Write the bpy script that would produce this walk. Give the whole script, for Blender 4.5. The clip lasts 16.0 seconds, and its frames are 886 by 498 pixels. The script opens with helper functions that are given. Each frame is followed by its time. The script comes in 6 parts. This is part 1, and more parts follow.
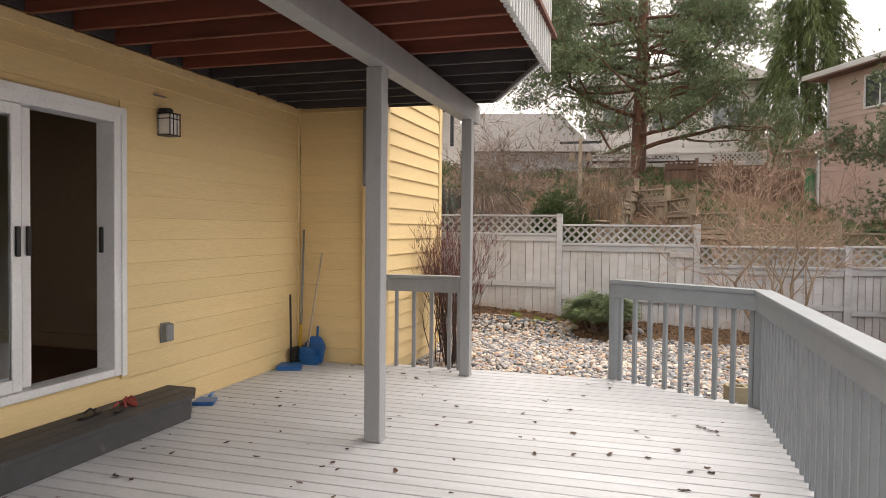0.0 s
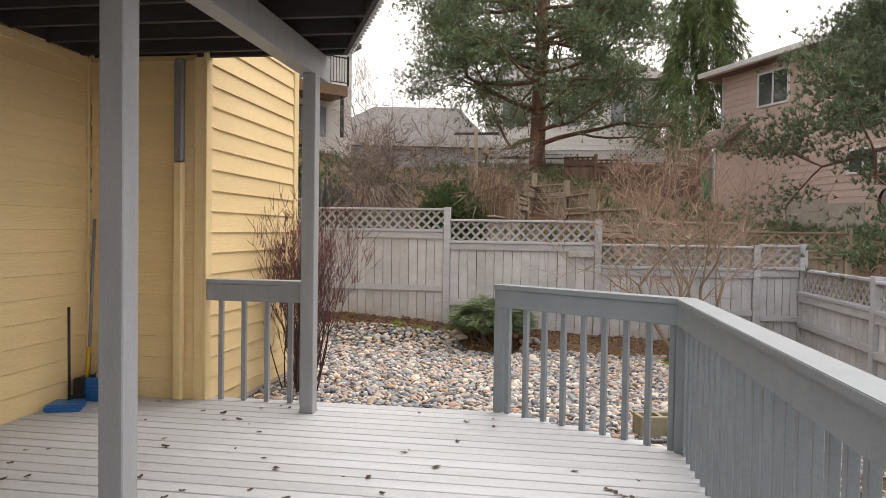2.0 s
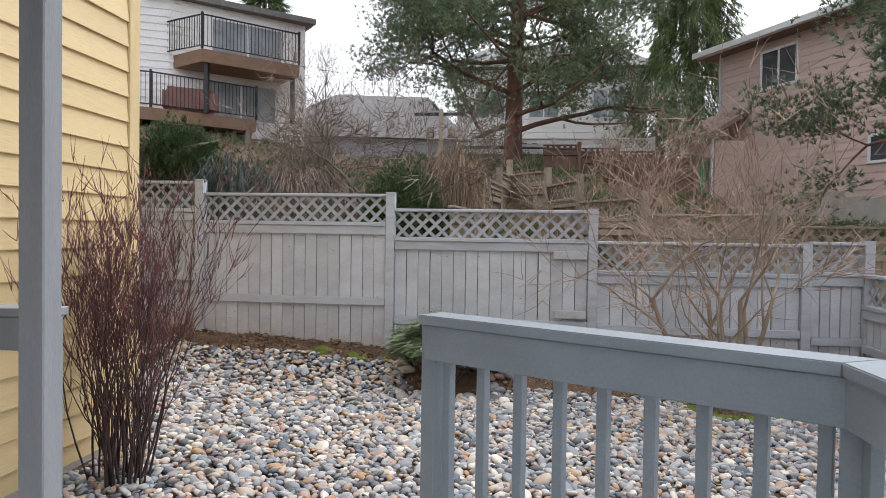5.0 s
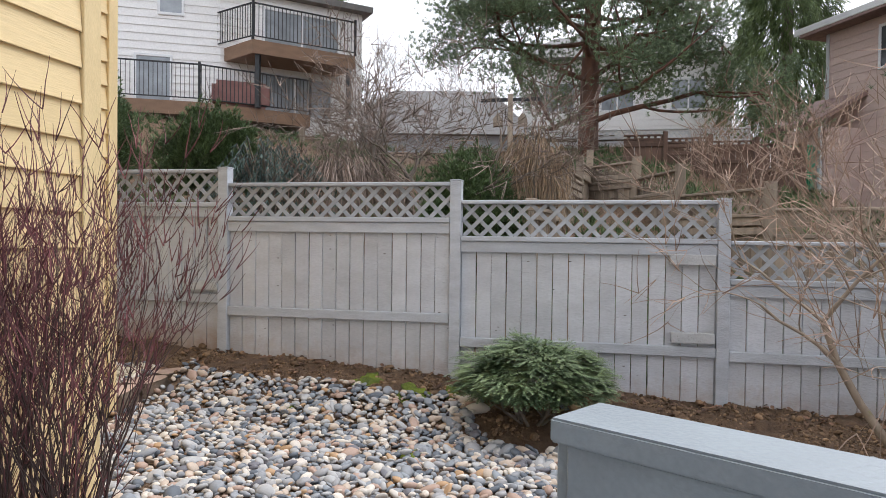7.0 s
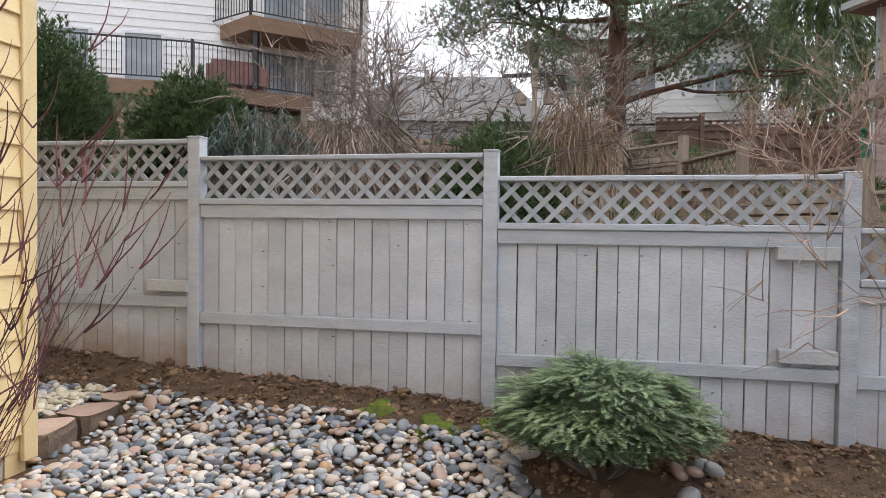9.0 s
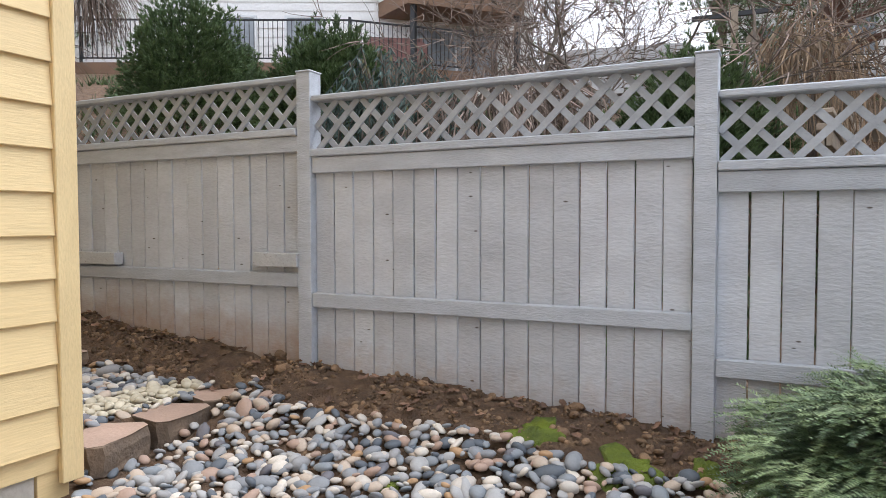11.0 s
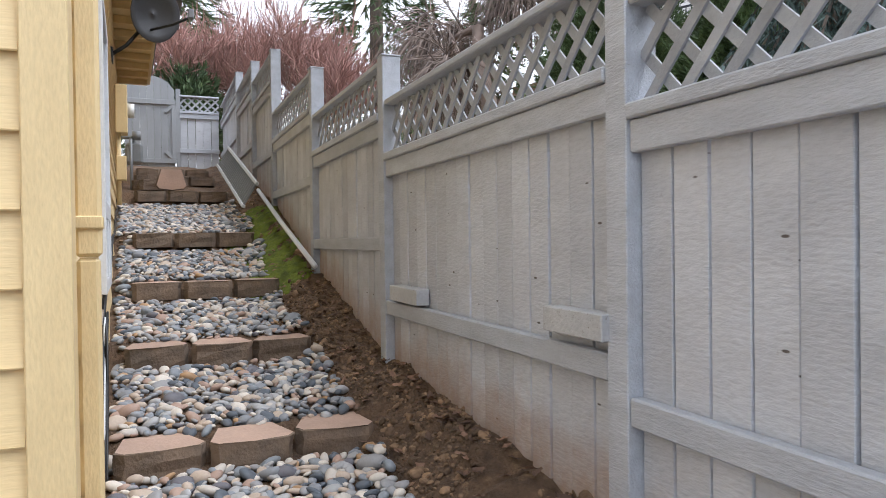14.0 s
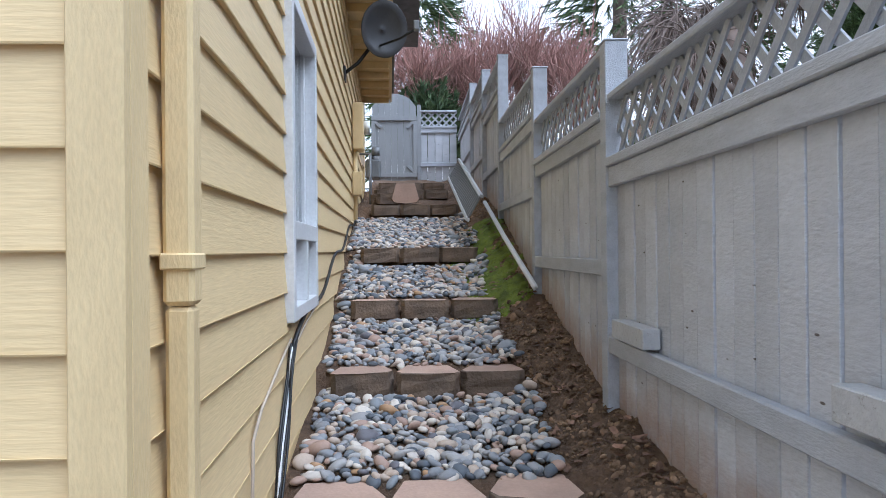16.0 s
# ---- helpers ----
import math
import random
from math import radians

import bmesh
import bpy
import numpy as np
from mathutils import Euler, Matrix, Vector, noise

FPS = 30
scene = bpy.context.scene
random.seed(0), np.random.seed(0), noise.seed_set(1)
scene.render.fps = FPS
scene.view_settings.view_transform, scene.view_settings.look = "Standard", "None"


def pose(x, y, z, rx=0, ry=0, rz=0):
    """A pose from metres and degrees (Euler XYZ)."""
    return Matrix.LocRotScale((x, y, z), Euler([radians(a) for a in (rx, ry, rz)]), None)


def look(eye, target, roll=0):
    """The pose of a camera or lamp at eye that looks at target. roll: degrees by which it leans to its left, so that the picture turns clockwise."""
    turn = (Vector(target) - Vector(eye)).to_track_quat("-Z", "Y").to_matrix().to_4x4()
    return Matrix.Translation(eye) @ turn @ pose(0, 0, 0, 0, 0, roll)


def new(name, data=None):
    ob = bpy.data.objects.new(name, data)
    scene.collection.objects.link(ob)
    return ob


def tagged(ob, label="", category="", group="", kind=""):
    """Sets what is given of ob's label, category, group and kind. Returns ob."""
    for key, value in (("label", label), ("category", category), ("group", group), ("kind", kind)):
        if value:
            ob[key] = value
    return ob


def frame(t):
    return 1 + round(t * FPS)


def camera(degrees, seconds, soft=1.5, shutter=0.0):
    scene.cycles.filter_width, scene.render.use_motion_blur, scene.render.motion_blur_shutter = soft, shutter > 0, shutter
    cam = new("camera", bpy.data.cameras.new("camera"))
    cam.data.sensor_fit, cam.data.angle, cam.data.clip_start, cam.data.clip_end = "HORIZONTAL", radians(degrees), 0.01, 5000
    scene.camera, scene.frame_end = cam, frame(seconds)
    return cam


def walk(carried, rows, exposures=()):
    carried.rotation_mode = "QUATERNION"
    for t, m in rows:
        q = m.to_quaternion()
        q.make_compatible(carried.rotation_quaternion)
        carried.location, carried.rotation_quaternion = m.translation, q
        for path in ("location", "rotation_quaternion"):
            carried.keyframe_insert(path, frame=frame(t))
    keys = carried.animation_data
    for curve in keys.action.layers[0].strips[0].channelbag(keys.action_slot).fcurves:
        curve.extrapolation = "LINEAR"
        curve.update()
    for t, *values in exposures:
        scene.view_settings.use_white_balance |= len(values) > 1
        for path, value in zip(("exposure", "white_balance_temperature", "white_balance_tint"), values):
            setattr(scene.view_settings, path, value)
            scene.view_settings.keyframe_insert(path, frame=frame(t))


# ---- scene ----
cam = camera(65.6, 16.0, soft=0.65, shutter=0.1)
PATH = [
    (0, (-0.122, 0.225, 1.566), (-0.689, 2.141, 1.51), 0.6),
    (0.5, (-0.053, 0.653, 1.558), (-0.567, 2.585, 1.498), 0.8),
    (1, (-0.017, 1.09, 1.522), (-0.403, 3.052, 1.467), 1.0),
    (1.5, (-0.032, 1.516, 1.517), (-0.373, 3.486, 1.46), 1.1),
    (2, (-0.071, 2.01, 1.49), (-0.369, 3.987, 1.439), 0.9),
    (2.5, (-0.073, 2.477, 1.467), (-0.318, 4.461, 1.421), 0.9),
    (3, (-0.092, 2.958, 1.454), (-0.325, 4.944, 1.408), 0.9),
    (3.5, (-0.064, 3.445, 1.43), (-0.291, 5.431, 1.382), 0.9),
    (3.7, (-0.044, 3.638, 1.438), (-0.272, 5.625, 1.39), 0.9),
    (6, (-0.177, 5.738, 1.359), (-0.431, 7.722, 1.322), 0.7),
    (6.5, (-0.298, 6.17, 1.355), (-0.657, 8.137, 1.318), 0.7),
    (7, (-0.446, 6.554, 1.346), (-0.855, 8.512, 1.31), 0.7),
    (7.5, (-0.572, 6.942, 1.31), (-0.992, 8.897, 1.281), 0.7),
    (8, (-0.742, 7.317, 1.301), (-1.158, 9.273, 1.272), 0.8),
    (8.2, (-0.791, 7.45, 1.299), (-1.206, 9.406, 1.272), 0.8),
    (10.5, (-1.179, 8.928, 1.146), (-1.856, 10.806, 1.029), -0.3),
    (11, (-1.315, 9.349, 1.066), (-2.2, 11.141, 0.988), -0.1),
    (11.5, (-1.373, 9.812, 1.057), (-2.431, 11.508, 0.989), -0.2),
    (12, (-1.526, 10.171, 1.058), (-2.75, 11.752, 1.003), -0.3),
    (12.5, (-1.664, 10.528, 1.067), (-3.043, 11.976, 1.031), -0.4),
    (13, (-1.832, 10.949, 1.122), (-3.421, 12.163, 1.07), -0.7),
    (13.5, (-2.059, 11.268, 1.108), (-3.784, 12.281, 1.07), -0.7),
    (14, (-2.25, 11.523, 1.115), (-4.094, 12.297, 1.088), -0.7),
    (14.5, (-2.43, 11.697, 1.155), (-4.36, 12.22, 1.138), -0.5),
    (15, (-2.634, 11.753, 1.202), (-4.595, 12.148, 1.186), -0.5),
    (15.5, (-2.767, 11.775, 1.197), (-4.75, 12.036, 1.197), -0.2),
    (16, (-2.85, 11.846, 1.191), (-4.848, 11.937, 1.195), -0.5),
]
walk(cam, [(t, look(eye, target, roll)) for t, eye, target, roll in PATH], [(0.0, 1.0, 7350, 15), (3.5, 0.65, 6550, 13), (6.0, 0.76, 6050, 11), (8.0, 0.86, 6200, 12), (11.0, 1.0, 5950, 11), (12.5, 0.95, 5950, 11), (14.0, 0.99, 5800, 11), (16.0, 0.87, 5150, 10)])

# ---- world and sun: bright overcast ----
world = bpy.data.worlds.new("overcast")
scene.world = world
world.use_nodes = True
wn, wl = world.node_tree.nodes, world.node_tree.links
sky = wn.new("ShaderNodeTexSky")
sky.sky_type = "NISHITA"
sky.sun_disc = False
SUN_ELEVATION, SUN_ROTATION = radians(58), radians(37)
sky.sun_elevation, sky.sun_rotation = SUN_ELEVATION, SUN_ROTATION
sky.air_density, sky.dust_density, sky.ozone_density = 1.0, 6.0, 1.0
grey = wn.new("ShaderNodeHueSaturation")
grey.inputs["Saturation"].default_value = 0.12
soften = wn.new("ShaderNodeMix")
soften.data_type = "RGBA"
soften.inputs[0].default_value = 0.75
soften.inputs[7].default_value = (10.0, 10.1, 10.4, 1)
wl.new(sky.outputs[0], grey.inputs["Color"])
wl.new(grey.outputs[0], soften.inputs[6])
wl.new(soften.outputs[2], wn["Background"].inputs["Color"])
wn["Background"].inputs["Strength"].default_value = 0.108
sun = new("sun", bpy.data.lights.new("sun", "SUN"))
sun.data.energy, sun.data.angle, sun.data.color = 1.5, radians(55), (1.0, 0.97, 0.93)
sun.matrix_world = look((0, 0, 30), (-18 * math.cos(SUN_ELEVATION), -24 * math.cos(SUN_ELEVATION), 30 - 30 * math.sin(SUN_ELEVATION)))


# ---- materials ----
def material(name, colour, rough=0.6, colour2=None, scale=6.0, fine=60.0, stretch=(1, 1, 1), bump=0.15, metal=0.0, per="none", spread=0.1, stain=None, stain_scale=2.0, stain_cut=0.62, spec=0.5):
    """Two scales of noise in colour, fine relief, and a shade of its own for each piece (per: 'object' or 'island')."""
    m = bpy.data.materials.new(name)
    m.use_nodes = True
    n, l = m.node_tree.nodes, m.node_tree.links
    b = n["Principled BSDF"]
    b.inputs["Roughness"].default_value, b.inputs["Metallic"].default_value = rough, metal
    b.inputs["Specular IOR Level"].default_value = spec
    tc, mp = n.new("ShaderNodeTexCoord"), n.new("ShaderNodeMapping")
    mp.inputs["Scale"].default_value = stretch
    l.new(tc.outputs["Object"], mp.inputs["Vector"])
    if per == "object":
        own, far = n.new("ShaderNodeObjectInfo"), n.new("ShaderNodeMath")
        far.operation, far.inputs[1].default_value = "MULTIPLY", 37.0
        l.new(own.outputs["Random"], far.inputs[0])
        l.new(far.outputs[0], mp.inputs["Location"])
    big, small = n.new("ShaderNodeTexNoise"), n.new("ShaderNodeTexNoise")
    big.inputs["Scale"].default_value, big.inputs["Detail"].default_value = scale, 5
    small.inputs["Scale"].default_value, small.inputs["Detail"].default_value = fine, 4
    l.new(mp.outputs[0], big.inputs["Vector"])
    l.new(mp.outputs[0], small.inputs["Vector"])
    mix = n.new("ShaderNodeMix")
    mix.data_type = "RGBA"
    c2 = colour2 or [c * 0.8 for c in colour]
    mix.inputs[6].default_value, mix.inputs[7].default_value = (*colour, 1), (*c2, 1)
    ramp = n.new("ShaderNodeMapRange")
    ramp.inputs[1].default_value, ramp.inputs[2].default_value = 0.35, 0.7
    l.new(big.outputs["Fac"], ramp.inputs[0])
    l.new(ramp.outputs[0], mix.inputs[0])
    hsv = n.new("ShaderNodeHueSaturation")
    l.new(mix.outputs[2], hsv.inputs["Color"])
    val = n.new("ShaderNodeMapRange")
    val.inputs[1].default_value, val.inputs[2].default_value = 0.25, 0.75
    val.inputs[3].default_value, val.inputs[4].default_value = 0.93, 1.07
    l.new(small.outputs["Fac"], val.inputs[0])
    last = val.outputs[0]
    if per != "none":
        src = n.new("ShaderNodeObjectInfo").outputs["Random"] if per == "object" else n.new("ShaderNodeNewGeometry").outputs["Random Per Island"]
        sp = n.new("ShaderNodeMapRange")
        sp.inputs[3].default_value, sp.inputs[4].default_value = 1 - spread, 1 + spread
        l.new(src, sp.inputs[0])
        mul = n.new("ShaderNodeMath")
        mul.operation = "MULTIPLY"
        l.new(last, mul.inputs[0])
        l.new(sp.outputs[0], mul.inputs[1])
        last = mul.outputs[0]
    l.new(last, hsv.inputs["Value"])
    out = hsv.outputs[0]
    if stain:
        st = n.new("ShaderNodeTexNoise")
        st.inputs["Scale"].default_value, st.inputs["Detail"].default_value = stain_scale, 8
        st.inputs["Roughness"].default_value = 0.65
        l.new(tc.outputs["Object"], st.inputs["Vector"])
        sr = n.new("ShaderNodeMapRange")
        sr.inputs[1].default_value, sr.inputs[2].default_value = stain_cut, stain_cut + 0.12
        l.new(st.outputs["Fac"], sr.inputs[0])
        sm = n.new("ShaderNodeMix")
        sm.data_type = "RGBA"
        sm.inputs[7].default_value = (*stain, 1)
        l.new(sr.outputs[0], sm.inputs[0])
        l.new(out, sm.inputs[6])
        out = sm.outputs[2]
    l.new(out, b.inputs["Base Color"])
    if bump:
        bp = n.new("ShaderNodeBump")
        bp.inputs["Strength"].default_value, bp.inputs["Distance"].default_value = bump, 0.01
        l.new(small.outputs["Fac"], bp.inputs["Height"])
        l.new(bp.outputs[0], b.inputs["Normal"])
    return m


def pebble_material(name, per):
    m = material(name, (0.3, 0.3, 0.3), rough=0.62, scale=14, fine=90, bump=0.1)
    n, l = m.node_tree.nodes, m.node_tree.links
    src = n.new("ShaderNodeObjectInfo").outputs["Random"] if per == "object" else n.new("ShaderNodeNewGeometry").outputs["Random Per Island"]
    ramp = n.new("ShaderNodeValToRGB")
    ramp.color_ramp.interpolation = "CONSTANT"
    tones = [(0, (0.24, 0.25, 0.265)), (0.13, (0.37, 0.365, 0.36)), (0.28, (0.10, 0.115, 0.135)), (0.38, (0.47, 0.38, 0.30)), (0.50, (0.23, 0.25, 0.27)),
             (0.59, (0.38, 0.265, 0.205)), (0.68, (0.53, 0.48, 0.42)), (0.78, (0.29, 0.285, 0.285)), (0.86, (0.14, 0.135, 0.15)), (0.91, (0.64, 0.58, 0.50)), (0.975, (0.40, 0.25, 0.13))]
    while len(ramp.color_ramp.elements) < len(tones):
        ramp.color_ramp.elements.new(0.5)
    for e, (p, c) in zip(ramp.color_ramp.elements, tones):
        e.position, e.color = p, (*c, 1)
    l.new(src, ramp.inputs[0])
    hsv = next(x for x in n if x.type == "HUE_SAT")
    l.new(ramp.outputs[0], hsv.inputs["Color"])
    return m


def mud_splash(m):
    """Tan mud dried on the foot of each board: ragged flecks, thick where the board's own "mud" value is high."""
    n, l = m.node_tree.nodes, m.node_tree.links
    b = n["Principled BSDF"]
    paint = b.inputs["Base Color"].links[0].from_socket
    at, tc, nz = n.new("ShaderNodeAttribute"), n.new("ShaderNodeTexCoord"), n.new("ShaderNodeTexNoise")
    at.attribute_name = "mud"
    nz.inputs["Scale"].default_value, nz.inputs["Detail"].default_value, nz.inputs["Roughness"].default_value = 9, 10, 0.7
    l.new(tc.outputs["Object"], nz.inputs["Vector"])
    add, cut, mix = n.new("ShaderNodeMath"), n.new("ShaderNodeMapRange"), n.new("ShaderNodeMix")
    l.new(at.outputs["Fac"], add.inputs[0])
    l.new(nz.outputs["Fac"], add.inputs[1])
    cut.inputs[1].default_value, cut.inputs[2].default_value, cut.inputs[4].default_value = 0.85, 1.5, 0.75
    l.new(add.outputs[0], cut.inputs[0])
    mix.data_type = "RGBA"
    mix.inputs[7].default_value = (0.34, 0.225, 0.15, 1)
    l.new(cut.outputs[0], mix.inputs[0])
    l.new(paint, mix.inputs[6])
    l.new(mix.outputs[2], b.inputs["Base Color"])
    return m


def knots(m):
    """Scattered small dark knots and nail holes in painted boards."""
    n, l = m.node_tree.nodes, m.node_tree.links
    b = n["Principled BSDF"]
    paint = b.inputs["Base Color"].links[0].from_socket
    mp = next(x for x in n if x.type == "MAPPING")
    vo, cut, some, both, mix = n.new("ShaderNodeTexVoronoi"), n.new("ShaderNodeMapRange"), n.new("ShaderNodeMath"), n.new("ShaderNodeMath"), n.new("ShaderNodeMix")
    vo.inputs["Scale"].default_value = 5.5
    l.new(mp.outputs[0], vo.inputs["Vector"])
    cut.inputs[1].default_value, cut.inputs[2].default_value = 0.075, 0.045
    l.new(vo.outputs["Distance"], cut.inputs[0])
    some.operation, some.inputs[1].default_value = "GREATER_THAN", 0.45
    l.new(vo.outputs["Color"], some.inputs[0])
    both.operation = "MULTIPLY"
    l.new(cut.outputs[0], both.inputs[0])
    l.new(some.outputs[0], both.inputs[1])
    mix.data_type = "RGBA"
    mix.inputs[7].default_value = (0.10, 0.085, 0.075, 1)
    l.new(both.outputs[0], mix.inputs[0])
    l.new(paint, mix.inputs[6])
    l.new(mix.outputs[2], b.inputs["Base Color"])
    return m


def glass_material(name, tint=(0.9, 0.95, 0.95), rough=0.0):
    m = bpy.data.materials.new(name)
    m.use_nodes = True
    b = m.node_tree.nodes["Principled BSDF"]
    b.inputs["Base Color"].default_value = (*tint, 1)
    b.inputs["Roughness"].default_value = rough
    b.inputs["Transmission Weight"].default_value = 1.0
    b.inputs["IOR"].default_value = 1.45
    return m


M_SIDING = material("yellow_siding", (0.74, 0.57, 0.305), 0.55, (0.70, 0.535, 0.28), 2.5, 40, (0.25, 0.25, 3), 0.2, per="object", spread=0.03)
M_YTRIM = material("yellow_trim", (0.72, 0.56, 0.30), 0.55, (0.66, 0.505, 0.265), 5, 70, (2, 2, 0.6), 0.25, per="object", spread=0.03, stain=(0.47, 0.36, 0.18), stain_scale=9, stain_cut=0.66)
M_FENCE = material("grey_fence_paint", (0.455, 0.478, 0.515), 0.65, (0.38, 0.395, 0.425), 4, 35, (1.0, 4, 4), 0.5, per="object", spread=0.07, stain=(0.31, 0.285, 0.26), stain_scale=11, stain_cut=0.70)
M_BOARD = mud_splash(knots(material("grey_fence_board", (0.53, 0.545, 0.575), 0.72, (0.44, 0.45, 0.475), 2.0, 30, (0.9, 1.0, 2.6), 0.6, per="object", spread=0.09, stain=(0.28, 0.26, 0.245), stain_scale=15, stain_cut=0.68)))
M_DECK = material("grey_deck_paint", (0.485, 0.505, 0.54), 0.5, (0.42, 0.44, 0.465), 2.0, 30, (0.5, 4, 4), 0.4, per="object", spread=0.06, stain=(0.35, 0.31, 0.26), stain_scale=3, stain_cut=0.68)
M_CLEAT = material("pitted_grey_board", (0.49, 0.495, 0.50), 0.75, (0.42, 0.425, 0.43), 4, 60, bump=0.5, per="object", spread=0.06, stain=(0.22, 0.2, 0.18), stain_scale=55, stain_cut=0.60)
M_LATTICE = material("grey_lattice_paint", (0.37, 0.385, 0.405), 0.7, (0.29, 0.30, 0.31), 5, 40, (2, 2, 2), 0.3, per="object", spread=0.12, stain=(0.25, 0.22, 0.19), stain_scale=9, stain_cut=0.66)
M_RAIL = material("blue_grey_rail_paint", (0.25, 0.285, 0.31), 0.45, (0.225, 0.255, 0.28), 3, 50, (2, 2, 2), 0.15, per="object", spread=0.03)
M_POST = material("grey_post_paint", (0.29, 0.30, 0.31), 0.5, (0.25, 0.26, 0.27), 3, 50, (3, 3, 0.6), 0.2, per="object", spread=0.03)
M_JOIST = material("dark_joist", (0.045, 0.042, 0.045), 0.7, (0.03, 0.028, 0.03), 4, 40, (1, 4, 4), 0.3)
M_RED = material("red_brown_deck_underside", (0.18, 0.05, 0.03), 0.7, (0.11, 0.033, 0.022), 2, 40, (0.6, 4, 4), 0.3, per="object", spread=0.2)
M_WHITE = material("white_vinyl", (0.72, 0.73, 0.74), 0.35, (0.66, 0.67, 0.68), 4, 60, bump=0.03)
M_FASCIA = material("pale_grey_paint", (0.50, 0.52, 0.53), 0.55, (0.44, 0.46, 0.47), 4, 50, bump=0.15, per="object", spread=0.04)
M_STEP = material("charcoal_step_paint", (0.06, 0.062, 0.068), 0.6, (0.045, 0.045, 0.05), 4, 50, (0.6, 3, 3), 0.4, per="object", spread=0.1, stain=(0.16, 0.14, 0.12), stain_scale=7, stain_cut=0.66)
M_GLASS = glass_material("window_glass")
M_SOIL = material("brown_soil", (0.20, 0.122, 0.07), 0.95, (0.075, 0.047, 0.03), 9.0, 42, bump=1.0, stain=(0.31, 0.20, 0.11), stain_scale=6.5, stain_cut=0.57)
for _n in M_SOIL.node_tree.nodes:
    if _n.type == "BUMP":
        _n.inputs["Distance"].default_value = 0.04
    if _n.type == "TEX_NOISE":
        _n.inputs["Detail"].default_value, _n.inputs["Roughness"].default_value = 12, 0.72
M_CLOD = material("soil_clod", (0.25, 0.16, 0.092), 0.95, (0.12, 0.075, 0.045), 12, 80, bump=0.9, per="island", spread=0.55)
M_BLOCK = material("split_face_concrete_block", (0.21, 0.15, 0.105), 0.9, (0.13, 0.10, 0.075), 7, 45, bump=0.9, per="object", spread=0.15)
M_BLOCKTOP = material("pale_block_top", (0.45, 0.31, 0.235), 0.85, (0.37, 0.26, 0.20), 4, 60, bump=0.35, per="object", spread=0.15)
M_CINDER = material("mossy_concrete_block", (0.30, 0.26, 0.18), 0.9, (0.22, 0.20, 0.13), 6, 50, bump=0.6, stain=(0.16, 0.17, 0.05), stain_scale=5, stain_cut=0.55)
M_PEBBLE = pebble_material("river_pebble", "object")
M_PEBBLES = pebble_material("river_pebbles", "island")
M_MOSS = material("green_moss", (0.17, 0.215, 0.02), 0.95, (0.075, 0.10, 0.02), 9, 140, bump=1.0)
M_BARK = material("grey_bark", (0.20, 0.165, 0.135), 0.9, (0.10, 0.085, 0.07), 8, 60, (1, 1, 0.3), 0.8, stain=(0.17, 0.17, 0.06), stain_scale=7, stain_cut=0.58)
M_FARBARK = material("pale_far_bark", (0.30, 0.27, 0.25), 0.9, (0.2, 0.18, 0.165), 4, 30, bump=0.2)
M_PINEBARK = material("red_pine_bark", (0.21, 0.105, 0.07), 0.9, (0.095, 0.062, 0.05), 4, 40, (1, 1, 0.3), 0.9)
M_TWIG = material("tan_twig", (0.38, 0.27, 0.20), 0.8, (0.25, 0.17, 0.13), 5, 40, bump=0.2, per="island", spread=0.35)
M_STRAW = material("straw_twig", (0.33, 0.235, 0.15), 0.8, (0.20, 0.14, 0.09), 5, 40, bump=0.2, per="island", spread=0.4)
M_DARKTWIG = material("dark_brown_twig", (0.25, 0.19, 0.155), 0.85, (0.14, 0.105, 0.085), 5, 40, bump=0.2, per="island", spread=0.45)
M_PINKTWIG = material("pink_brown_twig", (0.40, 0.225, 0.185), 0.8, (0.27, 0.15, 0.125), 5, 40, bump=0.2, per="island", spread=0.3)
M_STEM = material("tan_mossy_bark", (0.33, 0.26, 0.195), 0.85, (0.19, 0.15, 0.11), 6, 50, (1, 1, 0.4), 0.5, stain=(0.19, 0.19, 0.06), stain_scale=6, stain_cut=0.6)
M_REDTWIG = material("red_purple_twig", (0.15, 0.045, 0.05), 0.75, (0.07, 0.024, 0.026), 5, 40, bump=0.2, per="island", spread=0.4)
M_DARKSTEM = material("dark_brown_stem", (0.075, 0.042, 0.036), 0.8, (0.035, 0.021, 0.019), 5, 40, bump=0.3, per="island", spread=0.3)
M_PINE = material("pine_needles", (0.20, 0.265, 0.135), 0.65, (0.10, 0.15, 0.085), 1.2, 12, bump=0.0, per="island", spread=0.5)
M_DARKPINE = material("dark_pine_needles", (0.115, 0.16, 0.085), 0.65, (0.06, 0.09, 0.05), 1.2, 12, bump=0.0, per="island", spread=0.5)
M_CEDAR = material("cedar_foliage", (0.13, 0.175, 0.055), 0.75, (0.07, 0.105, 0.04), 2, 20, bump=0.0, per="island", spread=0.45)
M_BUSH = material("spruce_foliage", (0.115, 0.165, 0.068), 0.6, (0.06, 0.098, 0.05), 5, 30, bump=0.0, per="island", spread=0.5)
M_BUSHTIP = material("spruce_tip", (0.20, 0.26, 0.115), 0.6, (0.12, 0.18, 0.085), 5, 30, bump=0.0, per="island", spread=0.4)
M_SHRUB = material("dark_shrub_foliage", (0.11, 0.165, 0.06), 0.65, (0.06, 0.10, 0.038), 4, 30, bump=0.0, per="island", spread=0.5)
M_BLUESPRUCE = material("blue_green_foliage", (0.10, 0.15, 0.13), 0.75, (0.07, 0.10, 0.09), 4, 30, bump=0.0, per="island", spread=0.4)
